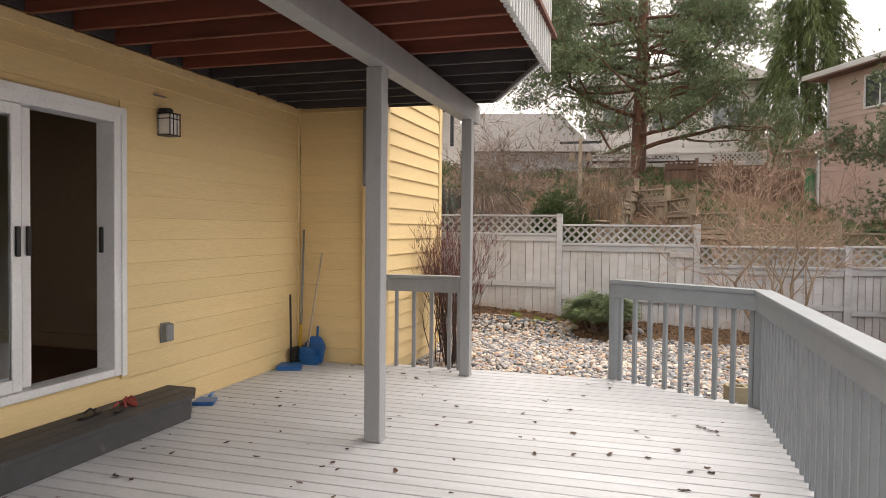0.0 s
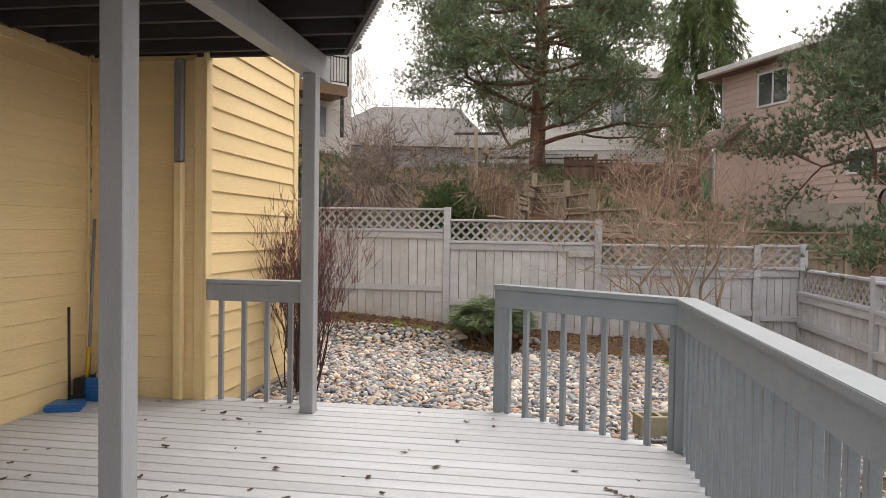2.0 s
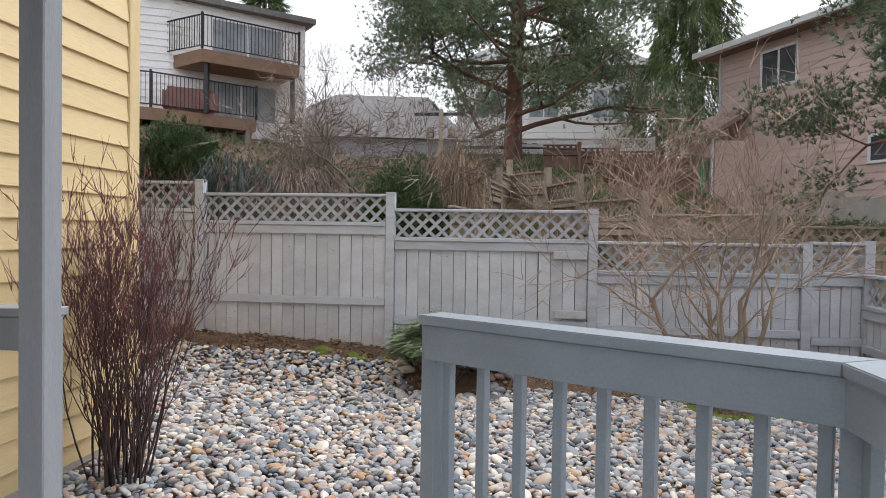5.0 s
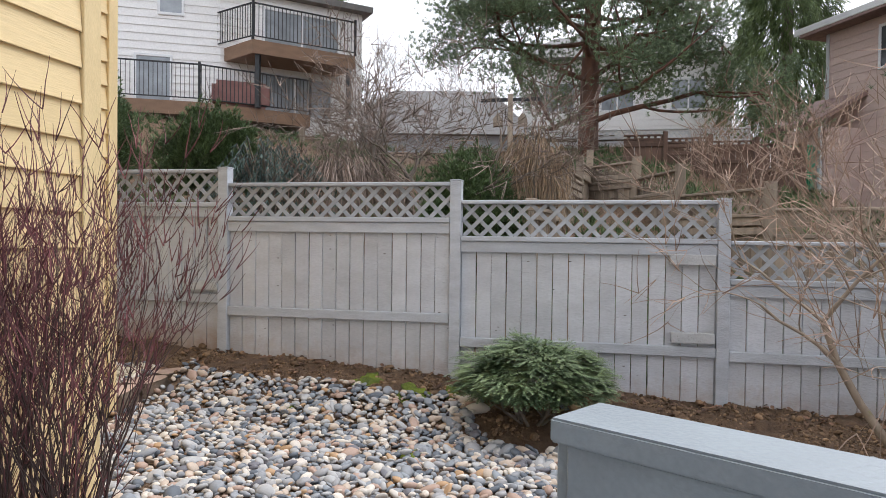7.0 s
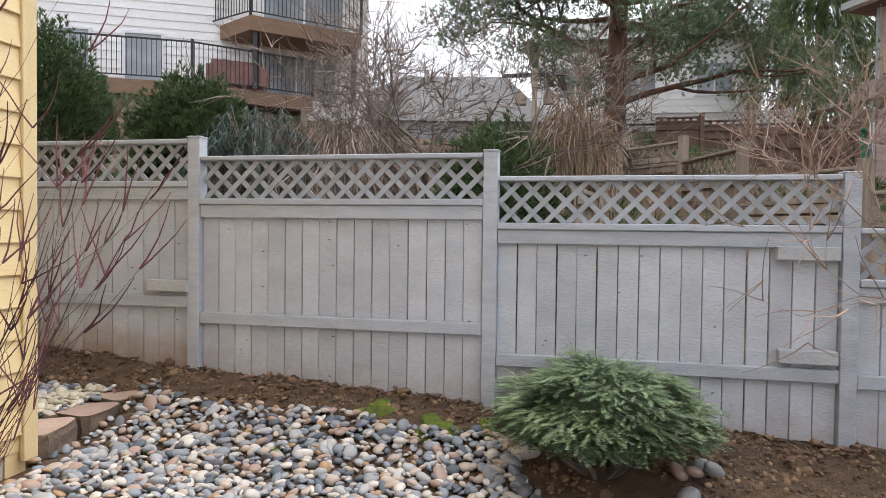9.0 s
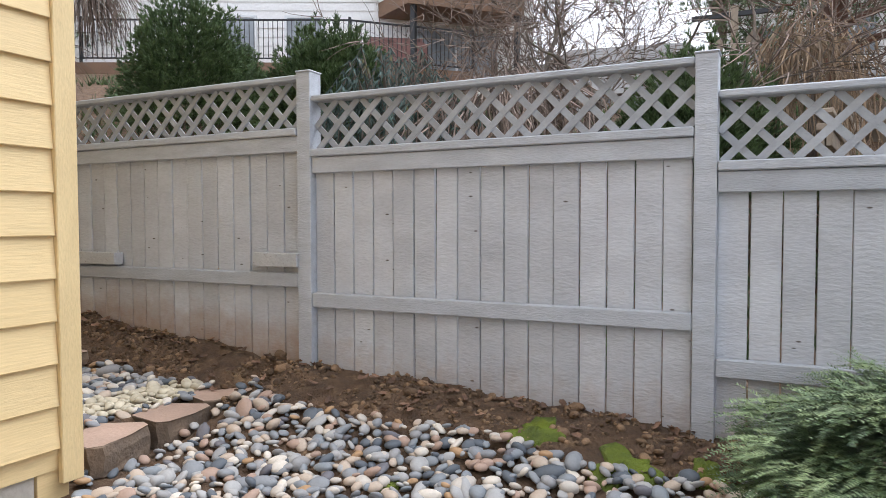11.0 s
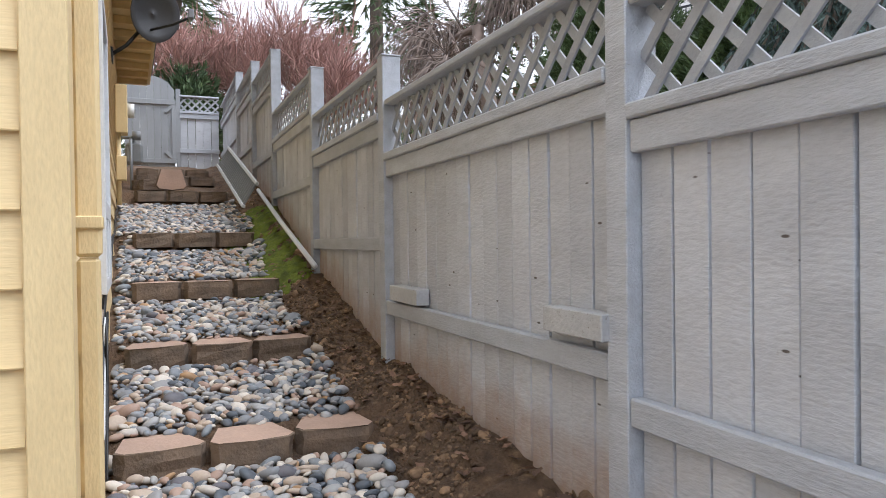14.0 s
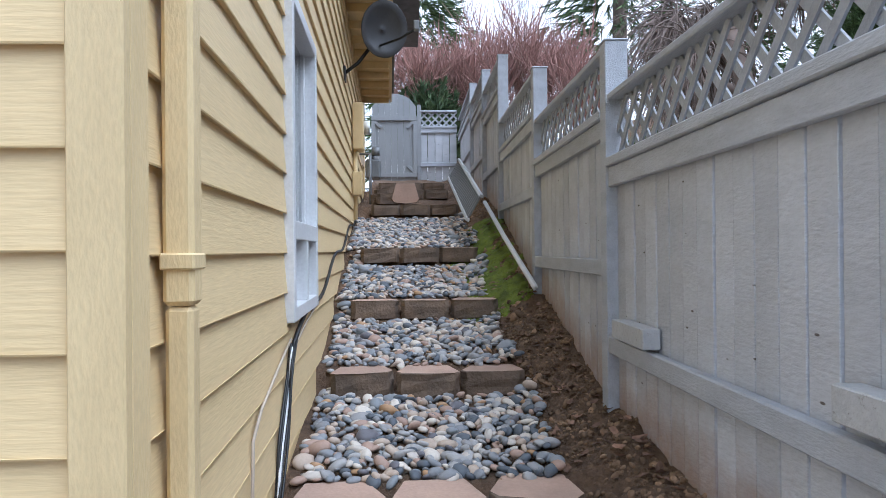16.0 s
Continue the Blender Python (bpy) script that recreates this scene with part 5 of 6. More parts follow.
def weeping_mop(name, label, p, rx, top, drop, n, seed, mat):
    """A grafted weeping shrub: a short stem, arching ribs and many fine hanging strands."""
    rnd = random.Random(seed)
    t = plant(name, label, "shrub", p)
    v, f = [], []
    tube_into(v, f, [(0, 0, -0.2), (0.04, 0, top * 0.5), (0, 0.02, top * 0.92)], [0.05, 0.04, 0.03], 6)
    raw("trunk", v, f, M_BARK, t, smooth=True)
    v, f = [], []
    for k in range(n):
        a, r = rnd.uniform(0, 2 * math.pi), rx * math.sqrt(rnd.random()) * rnd.uniform(0.75, 1.15)
        c, sn = math.cos(a), math.sin(a)
        h = top * (1 + 0.08 * rnd.gauss(0, 1)) - 0.3 * (r / rx) ** 2
        a2 = a + rnd.uniform(-0.9, 0.9)
        pts = [Vector((c * r * 0.6 + 0.1 * math.cos(a2), sn * r * 0.6 + 0.1 * math.sin(a2), h + 0.04)), Vector((c * r * 0.75, sn * r * 0.75, h + 0.1)), Vector((c * r * 0.92, sn * r * 0.92, h - 0.02))]
        ln = drop * rnd.uniform(0.4, 1.1)
        for m_ in range(4):
            pts.append(pts[-1] + Vector((c * 0.015 + rnd.gauss(0, 0.025), sn * 0.015 + rnd.gauss(0, 0.025), -ln / 4)))
        tube_into(v, f, pts, [0.008, 0.007, 0.006, 0.005, 0.0045, 0.004, 0.003], 3, cap=False)
    raw("strandwork", v, f, mat, t, kind="stuff")
    return t


weeping_mop("weeping_shrub", "straw-coloured weeping shrub trailing over the fence", (-1.15, 15.7, 1.0), 0.6, 1.5, 0.8, 300, 35, M_STRAW)
weeping_mop("weeping_shrub", "tan weeping shrub in a low tangle", (-3.6, 15.0, 0.7), 1.15, 1.5, 0.6, 420, 36, M_DARKTWIG)
bare_tree("twig_shrub", "large red-brown bare shrub beyond the gate", (-20.8, 13.4, 3.2), 12, 1.5, 0.05, 4, 37, M_TWIG, (M_PINKTWIG, 2, 0.8, 0.2, 0.012), bend=0.15, split=(2, 4), shrink=0.66, spread=0.55, up=0.1, lean=0.7)
bare_tree("twig_shrub", "large red-brown bare shrub beyond the fence", (-20.0, 15.6, 3.2), 10, 1.3, 0.05, 4, 38, M_TWIG, (M_PINKTWIG, 2, 0.8, 0.2, 0.012), bend=0.15, split=(2, 4), shrink=0.66, spread=0.55, up=0.1, lean=0.7)
for k, (x, y, h, sd) in enumerate(((-27, 15.5, 3.4, 41), (-24, 22, 3.2, 42), (-16, 30, 2.8, 43), (-11, 42, 3.0, 44), (-8.5, 44, 3.0, 45), (-20, 26, 2.6, 46), (-6, 46, 2.8, 47))):
    bare_tree("bare_tree", "tall bare deciduous tree in the distance", (x, y, ground_z(x, y)), 1, h, 0.13, 5, sd, M_FARBARK, (M_FARBARK, 2, 0.9, 0.1, 0.007), bend=0.14, split=(2, 3), shrink=0.74, spread=0.5, up=0.08)


def weeping_conifer(name, label, p, seed):
    rnd = random.Random(seed)
    t = plant(name, label, "shrub", p)
    v, f, bv, bf = [], [], [], []
    for k in range(70):
        a = rnd.uniform(0, 2 * math.pi)
        r = rnd.uniform(0.2, 0.95)
        pts = [Vector((0, 0, 0.4)), Vector((math.cos(a) * r * 0.5, math.sin(a) * r * 0.3, 1.25 + rnd.uniform(-0.2, 0.3))), Vector((math.cos(a) * r, math.sin(a) * r * 0.6, 0.9)), Vector((math.cos(a) * r * 1.1, math.sin(a) * r * 0.65, 0.1))]
        tube_into(bv, bf, pts, [0.012, 0.01, 0.007, 0.004], 4, cap=False)
        for s in np.linspace(0, 1, 16):
            q = pts[1].lerp(pts[2], s * 2) if s < 0.5 else pts[2].lerp(pts[3], s * 2 - 1)
            tuft(v, f, q, (math.cos(a) * 0.2, math.sin(a) * 0.2, -1), 9, 0.12, 0.012, rnd, 0.9)
    raw("branchwork", bv, bf, M_BARK, t)
    raw("foliage", v, f, M_BLUESPRUCE, t)


weeping_conifer("weeping_spruce", "blue-green weeping spruce behind the fence", (-4.3, 14.5, 1.0), 51)


# ---- low growth over the slope behind the fence ----
rnd = random.Random(91)
for mat, label, n in ((M_SHRUB, "low dark green ground cover on the slope", 6500), (M_TWIG, "dry brown stalks on the slope", 1800)):
    v, f = [], []
    for _ in range(n):
        x, y = rnd.uniform(-14, 9), 13.2 + 13 * rnd.random() ** 1.3
        if noise.noise((x * 0.5, y * 0.5, 3 if mat is M_SHRUB else 8)) < -0.12:
            continue
        tuft(v, f, (x, y, ground_z(x, y)), (rnd.uniform(-0.3, 0.3), rnd.uniform(-0.3, 0.3), 1), 12, rnd.uniform(0.12, 0.38), 0.02, rnd, 0.9)
    tagged(raw("ground_cover", v, f, mat), label, "ground cover", kind="stuff")


# ---- neighbouring fences ----
WOODF = [(-1.10, 14.4, 1.82), (-0.93, 15.8, 2.1), (-0.76, 17.2, 2.4), (-0.59, 18.5, 2.68), (-0.42, 19.9, 2.98), (0.39, 18.9, 2.72), (0.90, 17.2, 2.41), (1.75, 15.6, 2.02), (3.4, 15.0, 1.76), (5.0, 14.6, 1.6)]
for k, ((xa, ya, ta), (xb, yb, tb)) in enumerate(zip(WOODF, WOODF[1:])):
    top = ta if k < 4 else tb
    fence_panel("weathered brown board fence panel on the slope", (xa, ya), (xb, yb), top - 0.02, tb + 0.05, ground_z, boards=max(4, round(math.hypot(xb - xa, yb - ya) / 0.14)), mat=M_OLDWOOD, frame_mat=M_OLDWOOD, lattice=0.06 if k < 4 else 0.28, group="neighbour fence panels")
for k in range(4):
    fence_panel("red-brown board fence panel on the slope", (0.36 + k * 1.05, 24.3), (1.41 + k * 1.05, 24.3), 3.93 - k * 0.09, 4.0 - k * 0.09, ground_z, boards=7, mat=M_REDWOOD, frame_mat=M_REDWOOD, lattice=0.06, group="neighbour fence panels")
for k in range(4):
    fence_panel("white lattice fence panel up the slope", (-2.2 + k * 1.5, 26.6), (-0.7 + k * 1.5, 26.6), 4.42, 4.46, ground_z, boards=9, mat=M_OLDWOOD, frame_mat=M_WHITE, group="neighbour fence panels")


# ---- neighbouring houses ----
def iron_rail(parent, a, b, z, h=1.0, step=0.11):
    a, b = Vector(a), Vector(b)
    d = b - a
    m = Matrix.Translation((a.x, a.y, z)) @ Matrix.Rotation(math.atan2(d.y, d.x), 4, "Z")
    rail = thing("balcony_rail", "black metal balcony railing", "", Matrix())
    rail.parent = parent
    rail.matrix_world = m
    ln = d.length
    box("top_bar", 0, ln, -0.02, 0.02, h - 0.04, h, M_METAL, rail)
    box("low_bar", 0, ln, -0.015, 0.015, 0.08, 0.11, M_METAL, rail)
    x = 0.05
    while x < ln:
        box("bar", x - 0.008, x + 0.008, -0.008, 0.008, 0.08, h - 0.04, M_METAL, rail, bevel=0)
        x += step
    for x in (0.0, ln):
        box("rail_post", x - 0.03, x + 0.03, -0.03, 0.03, 0, h + 0.05, M_METAL, rail)


def house_window(parent, m, x0, x1, z0, z1, split=True, pane=M_DARKGLASS):
    w = thing("window", "white framed window", "", Matrix())
    w.parent = parent
    w.matrix_world = m
    for a, b, c, d in ((x0, x0 + 0.07, z0, z1), (x1 - 0.07, x1, z0, z1), (x0 + 0.07, x1 - 0.07, z1 - 0.07, z1), (x0 + 0.07, x1 - 0.07, z0, z0 + 0.07)):
        box("frame", a, b, -0.05, 0.02, c, d, M_WHITE, w)
    if split:
        box("mullion", (x0 + x1) / 2 - 0.03, (x0 + x1) / 2 + 0.03, -0.045, 0.02, z0 + 0.07, z1 - 0.07, M_WHITE, w)
    box("pane", x0 + 0.07, x1 - 0.07, -0.025, -0.018, z0 + 0.07, z1 - 0.07, pane, w, bevel=0)


def far_wall(parent, a, b, z0, z1, mat, exposure=0.22):
    a, b = Vector((*a, 0)), Vector((*b, 0))
    d = b - a
    m = Matrix.Translation(a) @ Matrix.Rotation(math.atan2(d.y, d.x), 4, "Z")
    w = lapped_wall("wall", "", d.length, z0, z1, m, mat=mat, exposure=exposure, thick=0.2)
    for key in ("category", "kind"):
        del w[key]
    w.parent = parent
    w.matrix_world = m
    return m


white_house = thing("white_house", "cream-white sided house with balconies up the slope", "house")
ma = far_wall(white_house, (-17.5, 20.9), (-10.7, 24.4), 1.8, 10.0, M_WHOUSE)
mb = far_wall(white_house, (-10.7, 24.4), (-7.5, 27.4), 1.8, 8.3, M_WHOUSE)
far_wall(white_house, (-7.5, 27.4), (-11, 31.5), 1.8, 8.3, M_WHOUSE)
prism("roof", [(-11.0, 23.8), (-7.1, 27.3), (-10.8, 32.0), (-15.5, 27)], 8.32, 8.5, M_ROOF, white_house)
prism("roof", [(-18.5, 19.9), (-10.3, 24.0), (-12.5, 28.5), (-20, 25)], 10.02, 10.2, M_ROOF, white_house)
prism("upper_balcony", [(-9.35, 23.75), (-7.2, 25.9), (-8.3, 27.0), (-10.9, 24.65)], 6.25, 6.62, M_BROWN, white_house, label="brown edged upper balcony")
prism("lower_balcony", [(-17.0, 19.6), (-10.45, 22.95), (-8.3, 25.2), (-9.2, 26.2), (-10.8, 24.6), (-17.4, 21.2)], 4.45, 4.8, M_BROWN, white_house, label="brown edged lower balcony")
iron_rail(white_house, (-9.35, 23.75), (-7.2, 25.9), 6.62)
iron_rail(white_house, (-10.8, 24.4), (-9.35, 23.75), 6.62)
iron_rail(white_house, (-16.0, 20.1), (-10.45, 22.95), 4.8)
iron_rail(white_house, (-10.45, 22.95), (-8.3, 25.2), 4.8)
for x, y in ((-9.3, 23.95), (-7.4, 25.9)):
    box("balcony_post", x - 0.06, x + 0.06, y - 0.06, y + 0.06, 4.8, 6.25, M_METAL, white_house)
for x, y in ((-10.5, 23.2), (-12.8, 22.0), (-8.5, 25.1)):
    box("deck_support", x - 0.07, x + 0.07, y - 0.07, y + 0.07, 1.5, 4.45, M_OLDWOOD, white_house)
house_window(white_house, mb, 1.2, 3.6, 6.7, 8.0, pane=M_PALEGLASS)
house_window(white_house, mb, 1.0, 3.4, 4.85, 6.1, pane=M_PALEGLASS)
house_window(white_house, ma, 5.4, 6.4, 4.85, 6.3, False, pane=M_PALEGLASS)
house_window(white_house, ma, 3.8, 4.7, 5.0, 6.3, False, pane=M_PALEGLASS)
house_window(white_house, ma, 6.0, 6.7, 7.4, 8.6, False, pane=M_PALEGLASS)
cover = thing("covered_table", "patio furniture under a red-brown cover on the balcony", "furniture cover", pose(-9.9, 24.1, 4.8, 0, 0, 35))
prism("cover", [(-0.8, -0.35), (0.8, -0.35), (0.65, 0.35), (-0.65, 0.35)], 0.0, 0.72, M_CLOTH, cover, bevel=0.12)

pink_house = thing("pink_house", "dusty pink sided house with red-brown shingle roofs", "house")
PA, PB = Vector((5.79, 26.7)), Vector((9.6, 18.9))
mp_ = far_wall(pink_house, PA, PB, 1.0, 6.95, M_PINK, 0.2)
far_wall(pink_house, (11.5, 29.5), PA, 1.0, 6.95, M_PINK, 0.25)
raw("main_roof", [(5.15, 27.0, 6.98), (9.3, 17.9, 6.98), (14.6, 20.6, 9.0), (10.4, 29.4, 9.0), (15, 22, 6.98), (12.5, 31, 6.98), (5.15, 27.0, 6.86), (9.3, 17.9, 6.86), (15, 22, 6.86), (12.5, 31, 6.86)],
    [(0, 1, 2, 3), (1, 4, 2), (4, 5, 3, 2), (5, 0, 3), (6, 9, 8, 7), (0, 6, 7, 1), (1, 7, 8, 4), (4, 8, 9, 5), (5, 9, 6, 0)], M_ROOFRED, pink_house)
pn = Vector((-0.9, -0.44))
pd = (PB - PA).normalized()


def along(s, out):
    q = PA + pd * s + pn * out
    return (q.x, q.y)


rv = []
for s, out, z in ((-0.5, 1.5, 4.2), (1.3, 1.5, 4.2), (1.3, -0.05, 5.05), (-0.5, -0.05, 5.05)):
    rv.append((*along(s, out), z))
rv += [(x, y, z + 0.12) for x, y, z in rv]
raw("lower_roof", rv, [(0, 1, 2, 3), (7, 6, 5, 4), (0, 4, 5, 1), (1, 5, 6, 2), (2, 6, 7, 3), (3, 7, 4, 0)], M_ROOFRED, pink_house)
m2 = far_wall(pink_house, along(-0.3, 1.1), along(1.1, 1.1), 1.0, 4.19, M_PINK, 0.2)
far_wall(pink_house, along(1.1, 1.1), along(1.1, 0.0), 1.0, 4.19, M_PINK, 0.2)
house_window(pink_house, mp_, 1.6, 2.9, 5.55, 6.65)
house_window(pink_house, mp_, 5.2, 6.5, 5.5, 6.65)
house_window(pink_house, mp_, 5.0, 6.0, 3.2, 3.9)
for s0, s1, z1 in ((2.9, 4.4, 2.6), (4.4, 5.6, 2.45)):
    box("foundation_panel", s0, s1, -0.05, -0.012, 1.0, z1, M_CONCRETE, pink_house, m=mp_, label="pale concrete footing")
box("fascia", -0.35, 9.0, -0.80, -0.76, 6.82, 6.98, M_WHITE, pink_house, m=mp_, label="pale gutter board")
box("corner_trim", -0.05, 0.05, -0.03, 0.0, 1.0, 6.9, M_FASCIA, pink_house, m=mp_)
box("downspout", 1.0, 1.08, -1.2, -1.13, 1.5, 4.2, M_WHITE, pink_house, m=mp_, label="white downspout")
bin_ = thing("green_bin", "bright green plastic bin by the pink house", "bin", pose(4.7, 25.1, ground_z(4.7, 25.1), 0, 0, 64))
prism("bin_body", [(-0.35, -0.3), (0.35, -0.3), (0.35, 0.3), (-0.35, 0.3)], 0, 1.0, M_GREEN, bin_, bevel=0.04)
box("bin_lid", -0.38, 0.38, -0.34, 0.34, 1.0, 1.07, M_GREEN, bin_, bevel=0.02)
hose = thing("garden_hose", "coiled dark hose on the pink wall", "hose", pose(*along(6.3, 0.08), 2.4, 90, 0, math.degrees(math.atan2(pd.y, pd.x))))
for k in range(4):
    tube("coil", [(0.22 * math.cos(a) * (1 - 0.06 * k), 0.38 * math.sin(a) * (1 - 0.04 * k), 0.03 * k) for a in np.linspace(0, 2 * math.pi, 20)], 0.025, M_BLACK, hose)

blue_house = thing("blue_house", "pale blue house with grey shingle roof", "house")
far_wall(blue_house, (-10.5, 32.0), (-3.0, 33.6), 2.0, 5.3, M_BLUEHOUSE, 0.25)
raw("roof", [(-11.2, 31.4, 5.3), (-2.4, 33.2, 5.3), (-4.5, 36.0, 7.6), (-8.6, 35.2, 7.6), (-3.4, 38.8, 5.3), (-12, 37, 5.3)], [(0, 1, 2, 3), (1, 4, 2), (4, 5, 3, 2), (5, 0, 3), (0, 5, 4, 1)], M_ROOF, blue_house)
pale_house = thing("pale_house", "white house glimpsed behind the pine", "house")
mh = far_wall(pale_house, (-3.2, 36.0), (5.2, 36.0), 3.0, 8.8, M_WHOUSE, 0.25)
raw("roof", [(-3.8, 35.4, 8.8), (5.8, 35.4, 8.8), (4.0, 39.0, 10.6), (-2.0, 39.0, 10.6), (5.8, 43, 8.8), (-3.8, 43, 8.8)], [(0, 1, 2, 3), (1, 4, 2), (4, 5, 3, 2), (5, 0, 3), (0, 5, 4, 1)], M_ROOF, pale_house)
for x0 in (0.8, 3.2, 6.0):
    house_window(pale_house, mh, x0, x0 + 1.4, 6.6, 7.9, pane=M_PALEGLASS)
    house_window(pale_house, mh, x0, x0 + 1.4, 4.0, 5.4)
birds = thing("birdhouse_pole", "post with dark birdhouses on a crossbar", "birdhouse", pose(-2.0, 20.5, ground_z(-2.0, 20.5)))
box("pole", -0.05, 0.05, -0.05, 0.05, -0.2, 1.9, M_OLDWOOD, birds)
box("crossbar", -0.6, 0.6, -0.03, 0.03, 1.75, 1.82, M_METAL, birds)
for x in (-0.25, 0.25):
    prism("birdhouse", [(-0.09, 0.0), (0.09, 0.0), (0.09, 0.15), (0, 0.26), (-0.09, 0.15)], -0.08, 0.08, M_OLDWOOD, birds, m=pose(x, 0, 1.25, 90, 0, 0))


# ---- yard details ----
def concrete_block(m):
    block = thing("concrete_block", "mossy hollow concrete block on the stones", "block", m, "hollow blocks")
    for y0, y1 in ((-0.1, -0.065), (0.065, 0.1)):
        box("face_shell", -0.2, 0.2, y0, y1, 0, 0.19, M_CINDER, block, bevel=0.006)
    for x0 in (-0.2, -0.018, 0.165):
        box("web", x0, x0 + 0.035, -0.064, 0.064, 0, 0.188, M_CINDER, block, bevel=0.004)


concrete_block(pose(0.93, 8.22, -0.27, 0, 0, 14))
concrete_block(pose(1.33, 8.42, -0.27, 0, 0, 22))


def moss_pad(p, r, seed):
    rnd = random.Random(seed)
    v, f = [], []
    rings, seg = 8, 26
    ph = [rnd.uniform(0, 6) for _ in range(3)]
    for i in range(rings):
        for k in range(seg):
            a = 2 * math.pi * k / seg
            rr = r * (i / (rings - 1)) * (1 + 0.28 * math.sin(3 * a + ph[0]) + 0.2 * math.sin(5 * a + ph[1]) + 0.12 * math.sin(8 * a + ph[2]))
            x, y = p[0] + rr * math.cos(a), p[1] + rr * math.sin(a)
            h = 0.10 * r * (1 - (i / (rings - 1)) ** 2) + (0.012 if i < rings - 1 else -0.03) + rnd.uniform(-0.011, 0.009)
            v.append((x, y, ground_z(x, y) + relief(x, y) + h))
    f = [(i * seg + k, (i + 1) * seg + k, (i + 1) * seg + (k + 1) % seg, i * seg + (k + 1) % seg) for i in range(rings - 1) for k in range(seg)]
    ob = raw("moss_patch", v, f, M_MOSS, smooth=True)
    tagged(ob, "bright green moss cushion on bare soil", "moss", "moss patches")


for k, (x, y, r) in enumerate(((-1.95, 12.45, 0.16), (-1.6, 12.5, 0.1), (-1.35, 12.55, 0.09), (-2.4, 12.6, 0.14), (1.55, 11.75, 0.16), (1.75, 11.5, 0.14), (2.0, 11.45, 0.14), (2.3, 11.6, 0.16), (-1.7, 11.4, 0.1), (-2.9, 12.0, 0.06), (1.6, 7.6, 0.25), (2.2, 6.5, 0.3))):
    moss_pad((x, y), r, 60 + k)
rnd = random.Random(15)
for k in range(80):
    moss_pad((rnd.uniform(-11.2, -8.4), min(12.78, max(12.35, rnd.gauss(12.58, 0.12)))), rnd.uniform(0.06, 0.16), 200 + k)

rnd = random.Random(77)
LEAVES = []
for k in range(4):
    pts = [(0.028 * math.cos(a) * (1 + 0.25 * math.sin(3 * a + k)), 0.02 * math.sin(a) * (1 + 0.3 * math.cos(2 * a)), 0.004 + 0.01 * rnd.random()) for a in np.linspace(0, 2 * math.pi, 9, endpoint=False)]
    mesh = bpy.data.meshes.new("dead_leaf")
    mesh.from_pydata([(0, 0, 0.003)] + pts, [], [(0, i + 1, (i + 1) % 9 + 1) for i in range(9)])
    mesh.materials.append(M_LEAF)
    LEAVES.append(mesh)
for k in range(170):
    x, y = rnd.uniform(-3.9, 0.7), rnd.uniform(1.5, 7.55)
    if y > 6.8 and x > -0.4:
        continue
    ob = new("dead_leaf", LEAVES[k % 4])
    sc = rnd.uniform(0.45, 1.15)
    ob.matrix_world = pose(x, y, 0.002, rnd.uniform(-8, 8), rnd.uniform(-8, 8), rnd.uniform(0, 360)) @ Matrix.Diagonal((sc, sc, sc, 1))
    tagged(ob, "curled dark dead leaf on the deck boards", "leaf", "dead leaves")
v, f = [], []
for k in range(420):
    x, y = rnd.uniform(-9, 2.5), 12.87 - 0.45 * rnd.random() ** 2
    m = pose(x, y, ground_z(x, y) + relief(x, y) + 0.012, rnd.uniform(-25, 25), rnd.uniform(-25, 25), rnd.uniform(0, 360))
    base, leaf = len(v), LEAVES[k % 4]
    v += [m @ (q.co * rnd.uniform(0.8, 1.3)) for q in leaf.vertices]
    f += [tuple(base + i for i in q.vertices) for q in leaf.polygons]
tagged(raw("leaf_litter", v, f, M_LITTER), "brown and tan dead leaves along the fence foot", "leaf litter", kind="stuff")

# ---- clods of soil and river pebbles ----
ico = bmesh.new()
bmesh.ops.create_icosphere(ico, subdivisions=2, radius=1.0)
IV = np.array([v.co[:] for v in ico.verts])
IF = np.array([[v.index for v in f.verts] for f in ico.faces])
ico.free()


